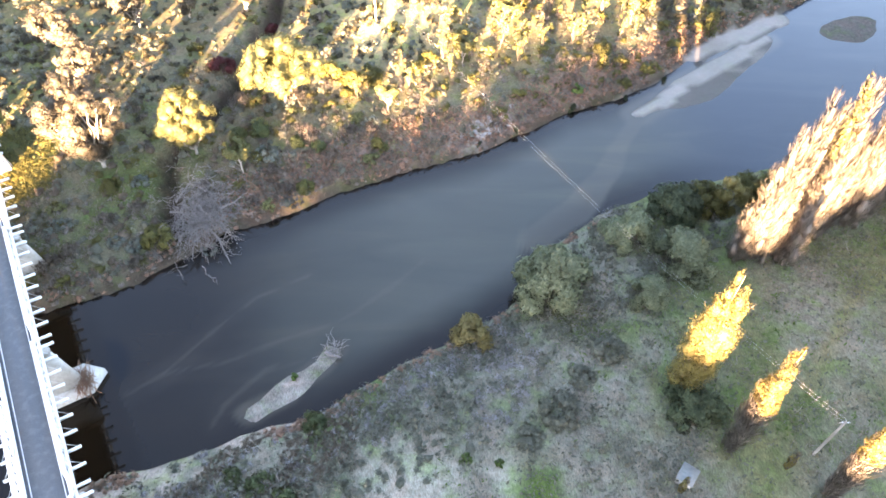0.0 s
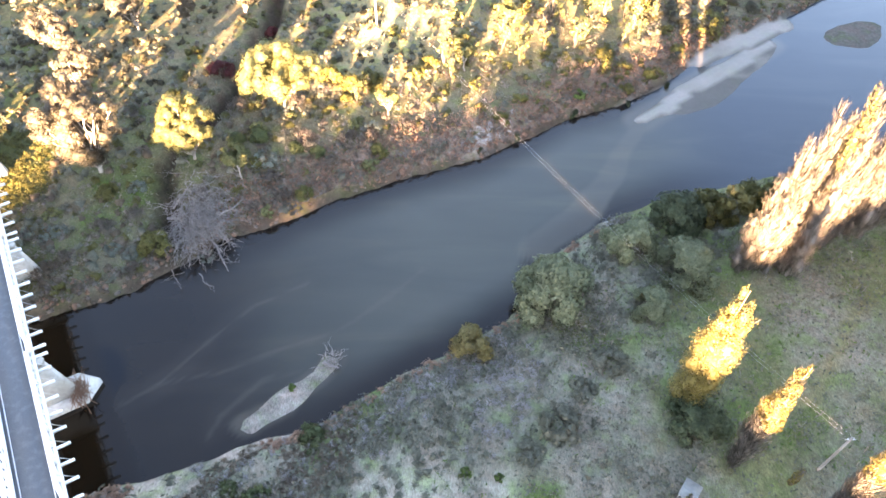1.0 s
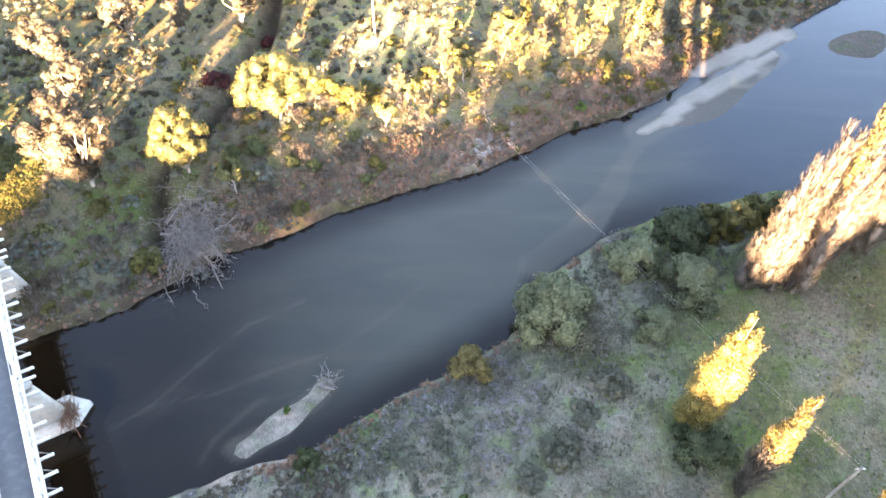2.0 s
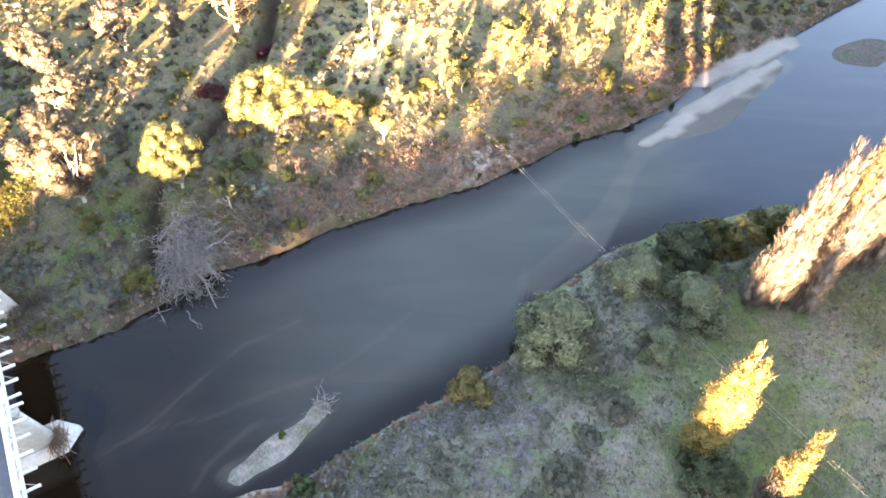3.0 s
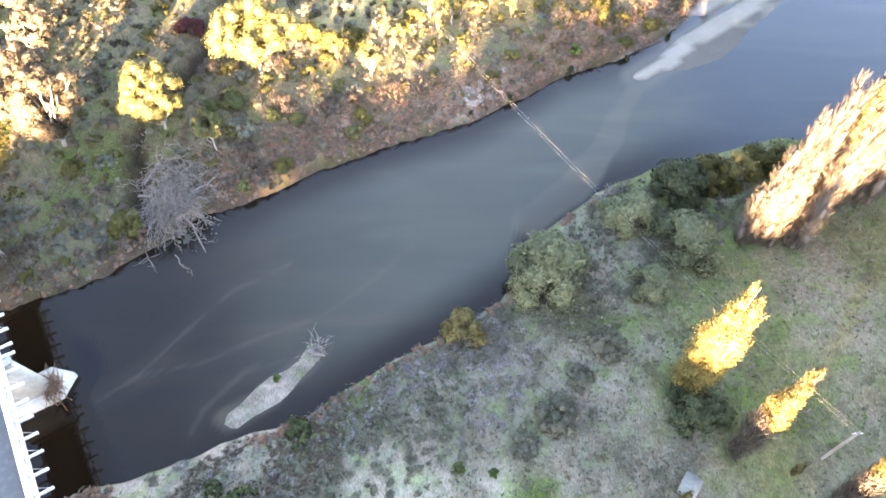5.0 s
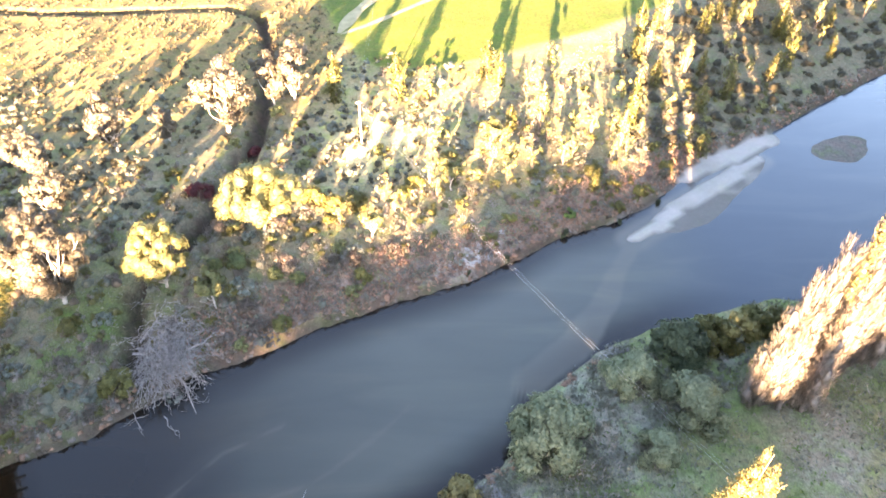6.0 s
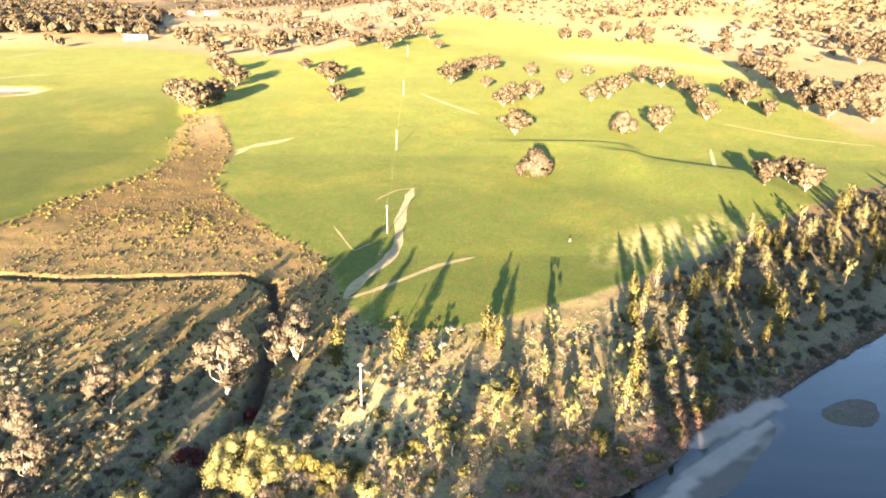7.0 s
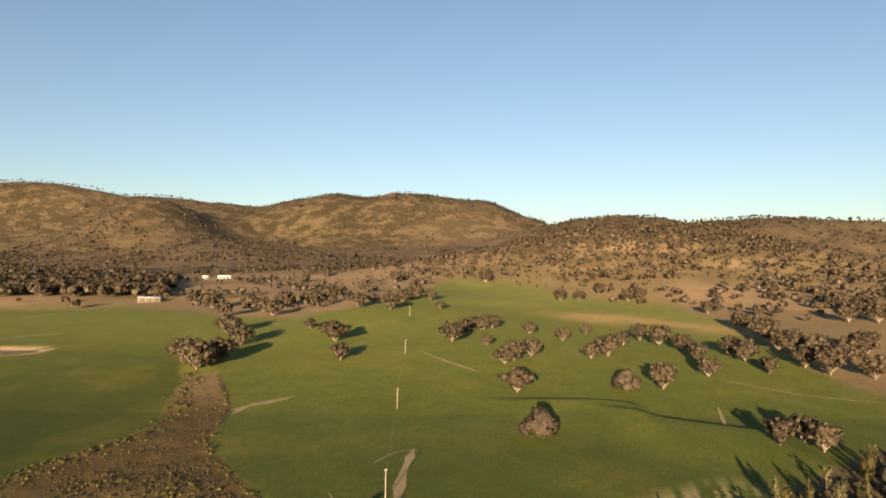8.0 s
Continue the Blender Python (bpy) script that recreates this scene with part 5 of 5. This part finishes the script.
for i in range(560):
    a, e = radians(-62) + rng.normal(0, 0.75), abs(rng.normal(0.05, 0.3))
    q = np.array([-36.6 + rng.normal(0, 2.2), 70.6 + rng.normal(0, 3.0), 0])
    q[2] = float(height(q[0], q[1])) + rng.uniform(0.1, 1.5)
    d = np.array([math.cos(a) * math.cos(e), math.sin(a) * math.cos(e), math.sin(e) - 0.12]) * rng.uniform(1.4, 4.6)
    geos.append(limb(rng, q, q + d, rng.uniform(0.025, 0.09), 0.012, 6, 0.11, 4))
    for j in range(2):
        m = q + d * rng.uniform(0.4, 0.8)
        geos.append(limb(rng, m, m + d * 0.3 + rng.normal(0, 0.55, 3) * (1, 1, 0.5), 0.03, 0.012, 4, 0.08, 4))
part("branch_tangle", join(*geos), M_DEAD, dead)
trunks = [limb(rng, (-36.5, 70, dz + 0.6), (-30.6, 61.6, 0.4), 0.2, 0.05, 7, 0.03, 8), limb(rng, (-40.6, 71.8, dz + 1.2), (-38.6, 76.2, dz + 2.4), 0.16, 0.05, 5, 0.02, 8),
          limb(rng, (-41, 69.9, dz + 1.1), (-36.4, 69.0, dz + 1.5), 0.17, 0.06, 6, 0.03, 8), limb(rng, (-33.5, 70.5, dz + 1.2), (-30.4, 73.6, dz + 1.6), 0.15, 0.05, 5, 0.06, 8)]
part("trunk", join(*trunks), M_DEAD, dead, "", True)
logs = thing("driftwood_log", "grey driftwood log lying at the tip of the sandbar", "driftwood")
geos = [limb(rng, (-15.2, 46.8, 0.35), (-13.1, 46.0, 0.5), 0.25, 0.12, 5, 0.05, 7)]
for i in range(60):
    q = np.array([-14.3 + rng.normal(0, 0.5), 47.0 + rng.normal(0, 0.7), 0.3])
    geos.append(limb(rng, q, q + rng.normal(0, 0.8, 3) * (1, 1, 0.5) + np.array([0, 0, 0.5]), 0.05, 0.015, 4, 0.1, 7))
part("branch_tangle", join(*geos), M_DEAD, logs)
spread(shrub(57, 0.7, 0.6, M_GRASS, "small green bush on the sandbar", 200, 0.14, 5), [(-18.6, 43.2, 1.0, 0)])

# ------------------------------------------------------------ ground cover
def near_keep(x, y):
    k = bank_near(x, y)
    sand = sstep(-x, 9, 16) * (1 - sstep(k, 3, 8))
    bare = np.exp(-(((x + 3.5) / 5.5) ** 2 + ((y - 29) / 5.0) ** 2)) + np.exp(-(((x - 7.3) / 1.5) ** 2 + ((y - 28.5) / 2.8) ** 2))
    return sstep(k, 0.2, 1.5) * (1 - sand * 0.85) * np.clip(1 - 1.4 * bare, 0, 1) * (0.35 + 0.65 * sstep(fbm(x, y, 6, 50, 3), -0.15, 0.15)) * (1 - 0.75 * sstep(x, 22, 36))


x, y = scatter(60, 34000, -42, 75, 14, 98, near_keep)
cover("bramble_cover", 61, x, y, M_BRAMBLE, "grey-green brambles and weeds on the near bank", "undergrowth", 5, 0.21, 0.75, 0.42)
x, y = scatter(62, 26000, -42, 75, 14, 98, lambda x, y: near_keep(x, y) * sstep(fbm(x, y, 9, 51, 3), -0.05, 0.2))
cover("dry_grass_cover", 63, x, y, M_GREYB, "tall dry grey-buff grass on the near bank", "grass", 5, 0.075, 0.8, 0.4, 9.0, 0.55)
x, y = scatter(64, 14000, 0, 100, 14, 98, lambda x, y: sstep(bank_near(x, y), 0.5, 2) * sstep(fbm(x, y, 8, 52, 3), -0.1, 0.15) * 0.8)
cover("grass_cover", 65, x, y, M_GRASS, "short green grass on the river meadow", "grass", 3, 0.14, 0.15, 0.4, 3.0, 0.5)


def far_keep(x, y):
    k = bank_far(x, y)
    return sstep(k, 0.6, 2.5) * (1 - green_field(x, y)) * (0.3 + 0.7 * sstep(fbm(x, y, 7, 53, 3), -0.15, 0.12)) * (1 - sstep(y - 0.7 * x, 128, 140)) * (1 - 0.6 * meadow(x, y)) * ditch(x, y) * glade(x, y)


x, y = scatter(70, 40000, -95, 120, 50, 230, far_keep)
cover("scrub_cover", 71, x, y, M_BRAMBLE, "grey-green scrub on the far bank", "undergrowth", 5, 0.16, 0.5, 0.5)
x, y = scatter(72, 34000, -95, 120, 50, 230, lambda x, y: far_keep(x, y) * sstep(fbm(x, y, 9, 54, 3), -0.02, 0.2))
cover("dry_scrub_cover", 73, x, y, M_DRY, "dry buff grass and dead stems on the far bank", "grass", 4, 0.08, 0.5, 0.4, 8.0, 0.55)


def bushes(name, seed, spots, material, label, per=60, size=0.17, thin=0.5, core=0.72):
    """Scrub past counting: low lumpy domes with loose leaf clumps over them, joined."""
    rng = np.random.default_rng(seed)
    s = np.array(spots)[:, :3]
    m = len(s)
    r = s[:, 2] * 2.0
    base = np.stack([s[:, 0], s[:, 1], height(s[:, 0], s[:, 1])], 1)

    def lump(w):
        return 0.72 + 0.4 * np.sin(3.1 * w[..., 0] + s[:, None, 0]) * np.sin(3.7 * w[..., 1] + s[:, None, 1])
    way = unit(rng.normal(0, 1, (m, per, 3)))
    way[..., 2] = np.abs(way[..., 2])
    pos = way * (r[:, None] * lump(way) * rng.uniform(0.68, 1.1, (m, per)))[..., None]
    pos[..., 2] *= 0.95
    pos += base[:, None]
    nor = unit(way + 0.3 * rng.normal(0, 1, way.shape))
    tan = unit(np.cross(nor, rng.normal(0, 1, way.shape)))
    k = size * rng.uniform(0.5, 1.2, (m, per, 1))
    v, f, shade = quads(pos, tan, nor, k, k * thin, unit(0.55 * way + 0.25 * rng.normal(0, 1, way.shape) + np.array([0, -0.1, 0.55])))
    # the dense inner mass: three rings of six corners and a cap
    a = np.arange(6) * np.pi / 3
    ring = np.concatenate([np.stack([np.cos(a + e) * math.cos(e), np.sin(a + e) * math.cos(e), 0 * a + math.sin(e)], 1) for e in (0.0, 0.55, 1.1)])
    ways = np.tile(ring, (m, 1, 1))
    dome = ways * (r[:, None] * core * lump(ways) * rng.uniform(0.8, 1.15, (m, 18)))[..., None] + (base - np.array([0, 0, 0.1]))[:, None]
    one = [(6 * q + p, 6 * q + (p + 1) % 6, 6 * q + 6 + (p + 1) % 6, 6 * q + 6 + p) for q in range(2) for p in range(6)] + [(12, 13, 14, 15), (12, 15, 16, 17)]
    f2 = (np.array(one)[None] + 18 * np.arange(m)[:, None, None]).reshape(-1, 4) + len(v)
    return tagged(new(name, mesh_np(name, np.concatenate([v, dome.reshape(-1, 3)]), np.concatenate([f, f2]), material, False, np.concatenate([shade, ways.reshape(-1, 3)]))), label, "scrub", kind="stuff")


bushes("grey_scrub", 78, THICKET[0::4], M_GREYB, "dense grey leafless scrub along the far bank", 50, 0.26, 0.14, 0.3)
bushes("green_scrub", 79, THICKET[1::4], M_BRAMBLE, "dense grey-green scrub along the far bank", 36, 0.17)
bushes("olive_scrub", 80, THICKET[2::4], M_OLIVE, "dense olive scrub along the far bank", 36, 0.17)
bushes("brown_scrub", 81, THICKET[3::4], M_BROWN, "dense brown scrub along the far bank", 36, 0.17)
# the dark leaf colour stands in for shade under the trees
bushes("shaded_scrub", 82, WILD, M_BRAMBLE_SHADED, "tall dark brown-green scrub under the riverside trees", 46, 0.22)


bushes("gully_scrub", 93, GULLY_WILD[0::2], M_BRAMBLE_SHADED, "dense dark brown scrub among the gum trees", 40, 0.18)
bushes("gully_green_scrub", 94, GULLY_WILD[1::2], M_BRAMBLE, "dense grey-green scrub among the gum trees", 40, 0.18)


def weeds(seed, n, x0, x1, y0, y1, keep, small, tall):
    rng = np.random.default_rng(seed)
    x, y = scatter(seed, n, x0, x1, y0, y1, keep)
    return list(zip(x, y, rng.uniform(small, tall, len(x))))


def belt(x, y):
    k = bank_near(x, y)
    sand = sstep(-x, 13, 20) * (1 - sstep(k + 6 * fbm(x, y, 12, 30, 4), 2.0, 6.0))
    return sstep(k, 0.3, 1.0) * (1 - sstep(k + 8 * fbm(x, y, 10, 66), 12, 17)) * (1 - 0.8 * sand) * (1 - sstep(x, 36, 50))


def greyness(x, y):
    return sstep(fbm(x, y, 11, 67, 3) - 0.02 * (bank_near(x, y) - 5), -0.08, 0.08)


bushes("grey_weeds", 83, weeds(84, 9000, -40, 50, 14, 82, lambda x, y: 0.6 * belt(x, y) * greyness(x, y), 0.2, 0.52), M_LAV, "tall dry grey weeds along the near bank", 40, 0.3, 0.13, 0.5)
bushes("green_weeds", 85, weeds(86, 9000, -40, 50, 14, 82, lambda x, y: 0.5 * belt(x, y) * (1 - 0.8 * greyness(x, y)), 0.2, 0.6), M_BRAMBLE, "low grey-green weeds on the near bank", 32, 0.18, 0.35, 0.6)
bushes("rust_weeds", 87, weeds(88, 9000, -40, 30, 26, 70, lambda x, y: 0.8 * sstep(bank_near(x, y), 0, 0.5) * (1 - sstep(bank_near(x, y), 1.2, 2.2)) * sstep(fbm(x, y, 7, 68), 0.0, 0.1), 0.2, 0.4), M_RUST, "rust brown weeds at the near waterline", 34, 0.2, 0.25)
bushes("meadow_weeds", 89, weeds(90, 5000, -5, 90, 14, 90, lambda x, y: 0.16 * sstep(bank_near(x, y), 8, 14) * sstep(fbm(x, y, 9, 69, 3), 0.0, 0.15), 0.12, 0.35), M_DRY, "scattered dry low weeds on the meadow", 30, 0.16, 0.3)
rng = np.random.default_rng(92)
for k, (mat, tone, many) in enumerate(((M_BROWN, "brown", 430), (M_RUST, "rust brown", 360), (M_GREYB, "grey", 260))):
    x = rng.uniform(-60, 120, many)
    y = np.interp(x, FAR_X, FAR_Y) + rng.uniform(0.2, 3.4, many) ** 1.1 - 1.6 * fbm(x, np.interp(x, FAR_X, FAR_Y), 7, 3)
    bushes("bank_edge_scrub", 91 + k, list(zip(x, y, rng.uniform(0.14, 0.42, many))), mat, "ragged %s scrub hanging over the far waterline" % tone, 24, 0.17, 0.3)
for k, (mat, tone) in enumerate(((M_BROWN, "brown"), (M_GREYB, "grey"), (M_BRAMBLE, "grey-green"))):
    bushes("bank_scrub", 97 + k, weeds(110 + k, 3700, -64, 0, 45, 100, lambda x, y: 0.32 * sstep(bank_far(x, y), 0.4, 1.2) * (1 - sstep(bank_far(x, y), 7, 13)) * ditch(x, y) * glade(x, y), 0.22, 0.62), mat, "dense %s scrub on the steep bank" % tone, 40, 0.2, 0.25, 0.45)
bushes("glade_weeds", 141, weeds(142, 1500, -75, -56, 66, 90, lambda x, y: 0.75 * (1 - glade(x, y)) * sstep(bank_far(x, y), 2, 4), 0.14, 0.4), M_OLIVE, "yellow-green weeds in the clearing beside the bridge", 36, 0.16, 0.35, 0.4)
bushes("creek_scrub", 95, weeds(96, 9000, -170, -20, 180, 400, lambda x, y: 0.5 * np.maximum(np.maximum(np.exp(-((x - np.interp(y, WEST_Y, WEST_X) - 5) / 5) ** 2) * (y > 215), 0.2 * (1 - green_field(x, y)) * (y > 190) * sstep(fbm(x, y, 14, 97), -0.05, 0.1)), np.maximum(np.exp(-((x - np.interp(y, CREEK_Y, CREEK_X) + 2) / 1.6) ** 2) * (y > 195), np.exp(-((np.hypot(x + 98, (y - 219) * 1.2) - 16) / 3) ** 2))), 0.25, 0.75), M_OLIVE, "low olive scrub along the creek edges", 40, 0.26)
for k, (mat, tone) in enumerate(((M_RUST, "rust brown"), (M_GREYB, "grey"))):
    bushes("rust_bank_scrub", 120 + k, weeds(122 + k, 9500, -34, 50, 62, 125, lambda x, y: 0.42 * sstep(bank_far(x, y), 0.25, 0.8) * (1 - sstep(bank_far(x, y), 4.5, 8)), 0.1, 0.34), mat, "low %s weeds covering the steep bank" % tone, 30, 0.17, 0.25, 0.5)
bushes("sand_weeds", 125, weeds(126, 6500, -42, -10, 12, 46, lambda x, y: 0.85 * sstep(bank_near(x, y), 0.2, 1.0) * (1 - sstep(bank_near(x, y), 7, 10)) * sstep(fbm(x - 0.6 * y, 0.5 * y, 4, 127, 3), 0.0, 0.08), 0.1, 0.36), M_BROWN, "brown weeds on the sandy bank", 26, 0.18, 0.25, 0.6)
x, y = scatter(74, 14000, -34, 60, 66, 125, lambda x, y: sstep(bank_far(x, y), 0.2, 1.2) * (1 - sstep(bank_far(x, y), 6, 10)))
cover("rust_cover", 75, x, y, M_RUST, "rust brown dead weeds along the waterline", "undergrowth", 5, 0.13, 0.7, 0.4, 5.0)
bushes("tussock_clumps", 130, weeds(131, 6500, -120, -12, 128, 250, lambda x, y: 0.42 * (1 - green_field(x, y)) * sstep(y - 0.7 * x, 150, 168) * (0.4 + 0.6 * sstep(fbm(x, y, 9, 132, 3), -0.1, 0.1)) * ditch(x, y), 0.2, 0.42), M_TUSSOCK, "dry tan tussocks crowding the creek flat", 12, 0.3, 0.3, 0.85)
x, y = scatter(76, 13000, -165, 10, 128, 345, lambda x, y: (1 - green_field(x, y)) * sstep(y - 0.7 * x, 128, 140) * (0.35 + 0.65 * sstep(fbm(x, y, 12, 55, 3), -0.1, 0.15)))
cover("tussock_cover", 77, x, y, M_TUSSOCK, "dry tan tussock grass along the creek", "grass", 4, 0.22, 0.22, 0.7, 2.0, 0.3)

# ------------------------------------------------------------ pasture and hills
def field_gum(seed, label, leaf, n=1150):
    return gum_tree(seed, 10.0, 6.0, leaf, label, n, 0.5, 40, M_BARKM, "pasture trees", "pasture_tree", 0.1)


for k, spots in enumerate((PADDOCK_1, PADDOCK_2)):
    rng = np.random.default_rng(80 + k)
    for j, (leaf, label) in enumerate(((M_GUM, "spreading gum tree standing in the pasture"), (M_WOODS, "brown-green gum tree standing in the pasture"))):
        mine = [(x, y, s * rng.uniform(0.85, 1.15), rng.uniform(0, 360)) for x, y, s in spots[j::2]]
        spread(field_gum(90 + 2 * k + j, label, leaf), mine)
spread(shrub(95, 7.2, 11, M_TAN, "dense rounded tan grey tree in the green field", 9000, 0.36, 34, "round_tree", "tree"), [(ROUND[0], ROUND[1] + 3, 1.35, 0), (100, 366, 1.25, 120)])


def woods(name, seed, n, y0, y1, per, size, small, tall, label, dens, material):
    """Woodland far off: rounded crowns of leaf clumps."""
    rng = np.random.default_rng(seed)
    y = y0 + (y1 - y0) * rng.random(n) ** 0.8
    x = rng.uniform(-0.78, 0.78, n) * y
    keep = rng.random(n) < dens(x, y)
    x, y = x[keep], y[keep]
    m = len(x)
    r = rng.uniform(small, tall, m)
    way = unit(rng.normal(0, 1, (m, per, 3)))
    way[..., 2] = np.where(way[..., 2] < -0.3, -way[..., 2], way[..., 2])
    lump = 0.78 + 0.3 * np.sin(4 * way[..., 0] + x[:, None]) * np.sin(4 * way[..., 1] + y[:, None])
    sub = way * (r[:, None] * lump * rng.uniform(0.7, 1.05, (m, per)))[..., None]
    sub[..., 2] *= 0.78
    pos = np.stack([x, y, height(x, y) + r * rng.uniform(0.55, 0.85, m)], 1)[:, None] + sub
    nor = unit(way + 0.35 * rng.normal(0, 1, way.shape))
    tan = unit(np.cross(nor, rng.normal(0, 1, way.shape)))
    s = (r[:, None, None] * size * rng.uniform(0.7, 1.3, (m, per, 1)))
    v, f, shade = quads(pos, tan, nor, s, s, unit(way + 0.3 * rng.normal(0, 1, way.shape)))
    ob = new(name, mesh_np(name, v, f, material, False, shade))
    return tagged(ob, label, "woodland", kind="stuff")


def clear_of_farm(x, y):
    """No trees on the farm yards and the slopes before them."""
    k = 1.0
    for sx, sy in [row[:2] for row in SHEDS]:
        k = k * (1 - (np.abs(x - sx * y / sy) < 24) * (y > sy - 170) * (y < sy + 15))
    return k


def knoll(x, y):
    return np.exp(-0.5 * (((x - 420) / 270) ** 2 + ((y - 1330) / 260) ** 2))


def mid_dens(x, y):
    clump = sstep(fbm(x, y, 110, 81, 4), 0.05, 0.16)
    return np.clip(0.35 * knoll(x, y) ** 1.5 + 0.38 * clump + 0.035 + 0.25 * sstep(x / y, 0.40, 0.5) * (1 - sstep(y, 1000, 1200)), 0, 1) * sstep(y, 600, 760) * (1 - green_field(x, y)) * clear_of_farm(x, y)


def west_dens(x, y):
    return sstep(-x - 0.375 * y + 60 * fbm(x, y, 90, 85), 0, 20) * sstep(y, 845, 860) * (1 - sstep(y + 160 * fbm(x, y, 120, 83), 1180, 1260)) * clear_of_farm(x, y)


def hill_dens(x, y):
    return np.clip(0.12 + 1.2 * sstep(fbm(x, y, 420, 82, 4), -0.16, 0.0), 0, 1) * (0.25 + 0.75 * sstep(fbm(x, y, 90, 84), -0.12, 0.1)) * (1 - sstep(y - 0.12 * x, 2750, 2950))


woods("woodland", 101, 13000, 560, 1800, 22, 0.35, 3.6, 7.2, "open brown-green gum woodland on the lower slopes", mid_dens, M_WOODS)
woods("knoll_scrub", 105, 14000, 900, 1800, 7, 0.5, 1.6, 3.4, "fine olive scrub covering the knoll", lambda x, y: np.clip(1.3 * knoll(x, y) ** 1.2, 0, 1) * (1 - green_field(x, y)), M_WOODS)
woods("west_woodland", 104, 5600, 800, 1300, 28, 0.34, 6.0, 11.0, "dense dark gum woodland beyond the farm shed", west_dens, M_GUM)
woods("hill_woodland", 102, 20000, 1500, 3100, 4, 0.6, 3.2, 6.6, "distant wooded hillsides", hill_dens, M_WOODS)
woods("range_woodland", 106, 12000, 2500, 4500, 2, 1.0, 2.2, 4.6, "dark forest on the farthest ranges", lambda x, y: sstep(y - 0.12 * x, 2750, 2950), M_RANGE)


def building(x, y, w, d, h, turn, label):
    ob = thing("farm_shed", label, "shed", "farm buildings")
    z = float(height(x, y))
    c, s = math.cos(radians(turn)), math.sin(radians(turn))

    def q(a, b):
        return (x + a * c - b * s, y + a * s + b * c)
    ring = [q(-w / 2, -d / 2), q(w / 2, -d / 2), q(w / 2, d / 2), q(-w / 2, d / 2)]
    part("wall", prism(ring, z - 1, ring, z + h), M_WHITE if "white" in label else M_SHED, ob)
    peak = [q(-w / 2, -0.1), q(w / 2, -0.1), q(w / 2, 0.1), q(-w / 2, 0.1)]
    part("gable", prism(ring, z + h, peak, z + h * 1.35), M_WHITE if "white" in label else M_SHED, ob)
    wide, rise = d / 2 + 0.5, h * 0.37
    slant = math.hypot(wide, rise)
    for side in (-1, 1):
        up = (-side * s * rise, side * c * rise, wide)
        mid = [(*q(e * (w / 2 + 0.5), side * wide / 2), z + h * 1.37 - rise / 2 + 0.1) for e in (-1, 1)]
        part("roof", beam(mid[0], mid[1], slant, 0.16, up), M_WHITE if "white" in label else M_ROOF, ob, "pale metal roof slope")
    for k in range(3):
        a = w * (-0.3 + 0.3 * k)
        door = [q(a - w * 0.12, -d / 2 - 0.08), q(a + w * 0.12, -d / 2 - 0.08), q(a + w * 0.12, -d / 2 + 0.05), q(a - w * 0.12, -d / 2 + 0.05)]
        part("door", prism(door, z, door, z + h * 0.85), M_BARKD, ob, "dark open bay")
    return ob


for row in SHEDS:
    building(*row)


stump = thing("tree_stump", "small dark weathered stump on a bare patch of the field", "stump")
sx, sy = 43.0, 211.7
sz = float(height(sx, sy))
part("trunk", tube([(sx, sy, sz - 0.2), (sx, sy, sz + 0.5), (sx + 0.15, sy, sz + 1.1)], [0.5, 0.36, 0.25], 9), M_BARKD, stump, "", True)


def track(name, pts, w, label):
    """A strip of worn ground that follows the land."""
    pts = np.asarray(pts, float)
    t = np.linspace(0, len(pts) - 1, len(pts) * 10)
    xs, ys = np.interp(t, np.arange(len(pts)), pts[:, 0]), np.interp(t, np.arange(len(pts)), pts[:, 1])
    for _ in range(3):
        xs[1:-1], ys[1:-1] = (xs[:-2] + xs[1:-1] + xs[2:]) / 3, (ys[:-2] + ys[1:-1] + ys[2:]) / 3
    d = unit(np.stack([np.gradient(xs), np.gradient(ys)], 1))
    v, f = [], []
    for i in range(len(xs)):
        ww = w * (0.65 + 0.7 * vnoise(xs[i], ys[i], 6, 3)) * min(1, 0.25 + i / 6, 0.25 + (len(xs) - 1 - i) / 6)
        for k in range(5):
            o = ww * (k / 4 - 0.5)
            a, b = xs[i] - d[i, 1] * o, ys[i] + d[i, 0] * o
            v.append((a, b, float(height(a, b)) + 0.08))
    for i in range(len(xs) - 1):
        for k in range(4):
            f.append((5 * i + k, 5 * i + 5 + k, 5 * i + 6 + k, 5 * i + 1 + k))
    return tagged(new(name, mesh_np(name, v, f, M_TRACK, True)), label, "track", kind="structure")


for k, (pts, w) in enumerate(TRACKS):
    track("road_track_%d" % (k + 1), pts, w, "worn dirt vehicle track through the pasture")
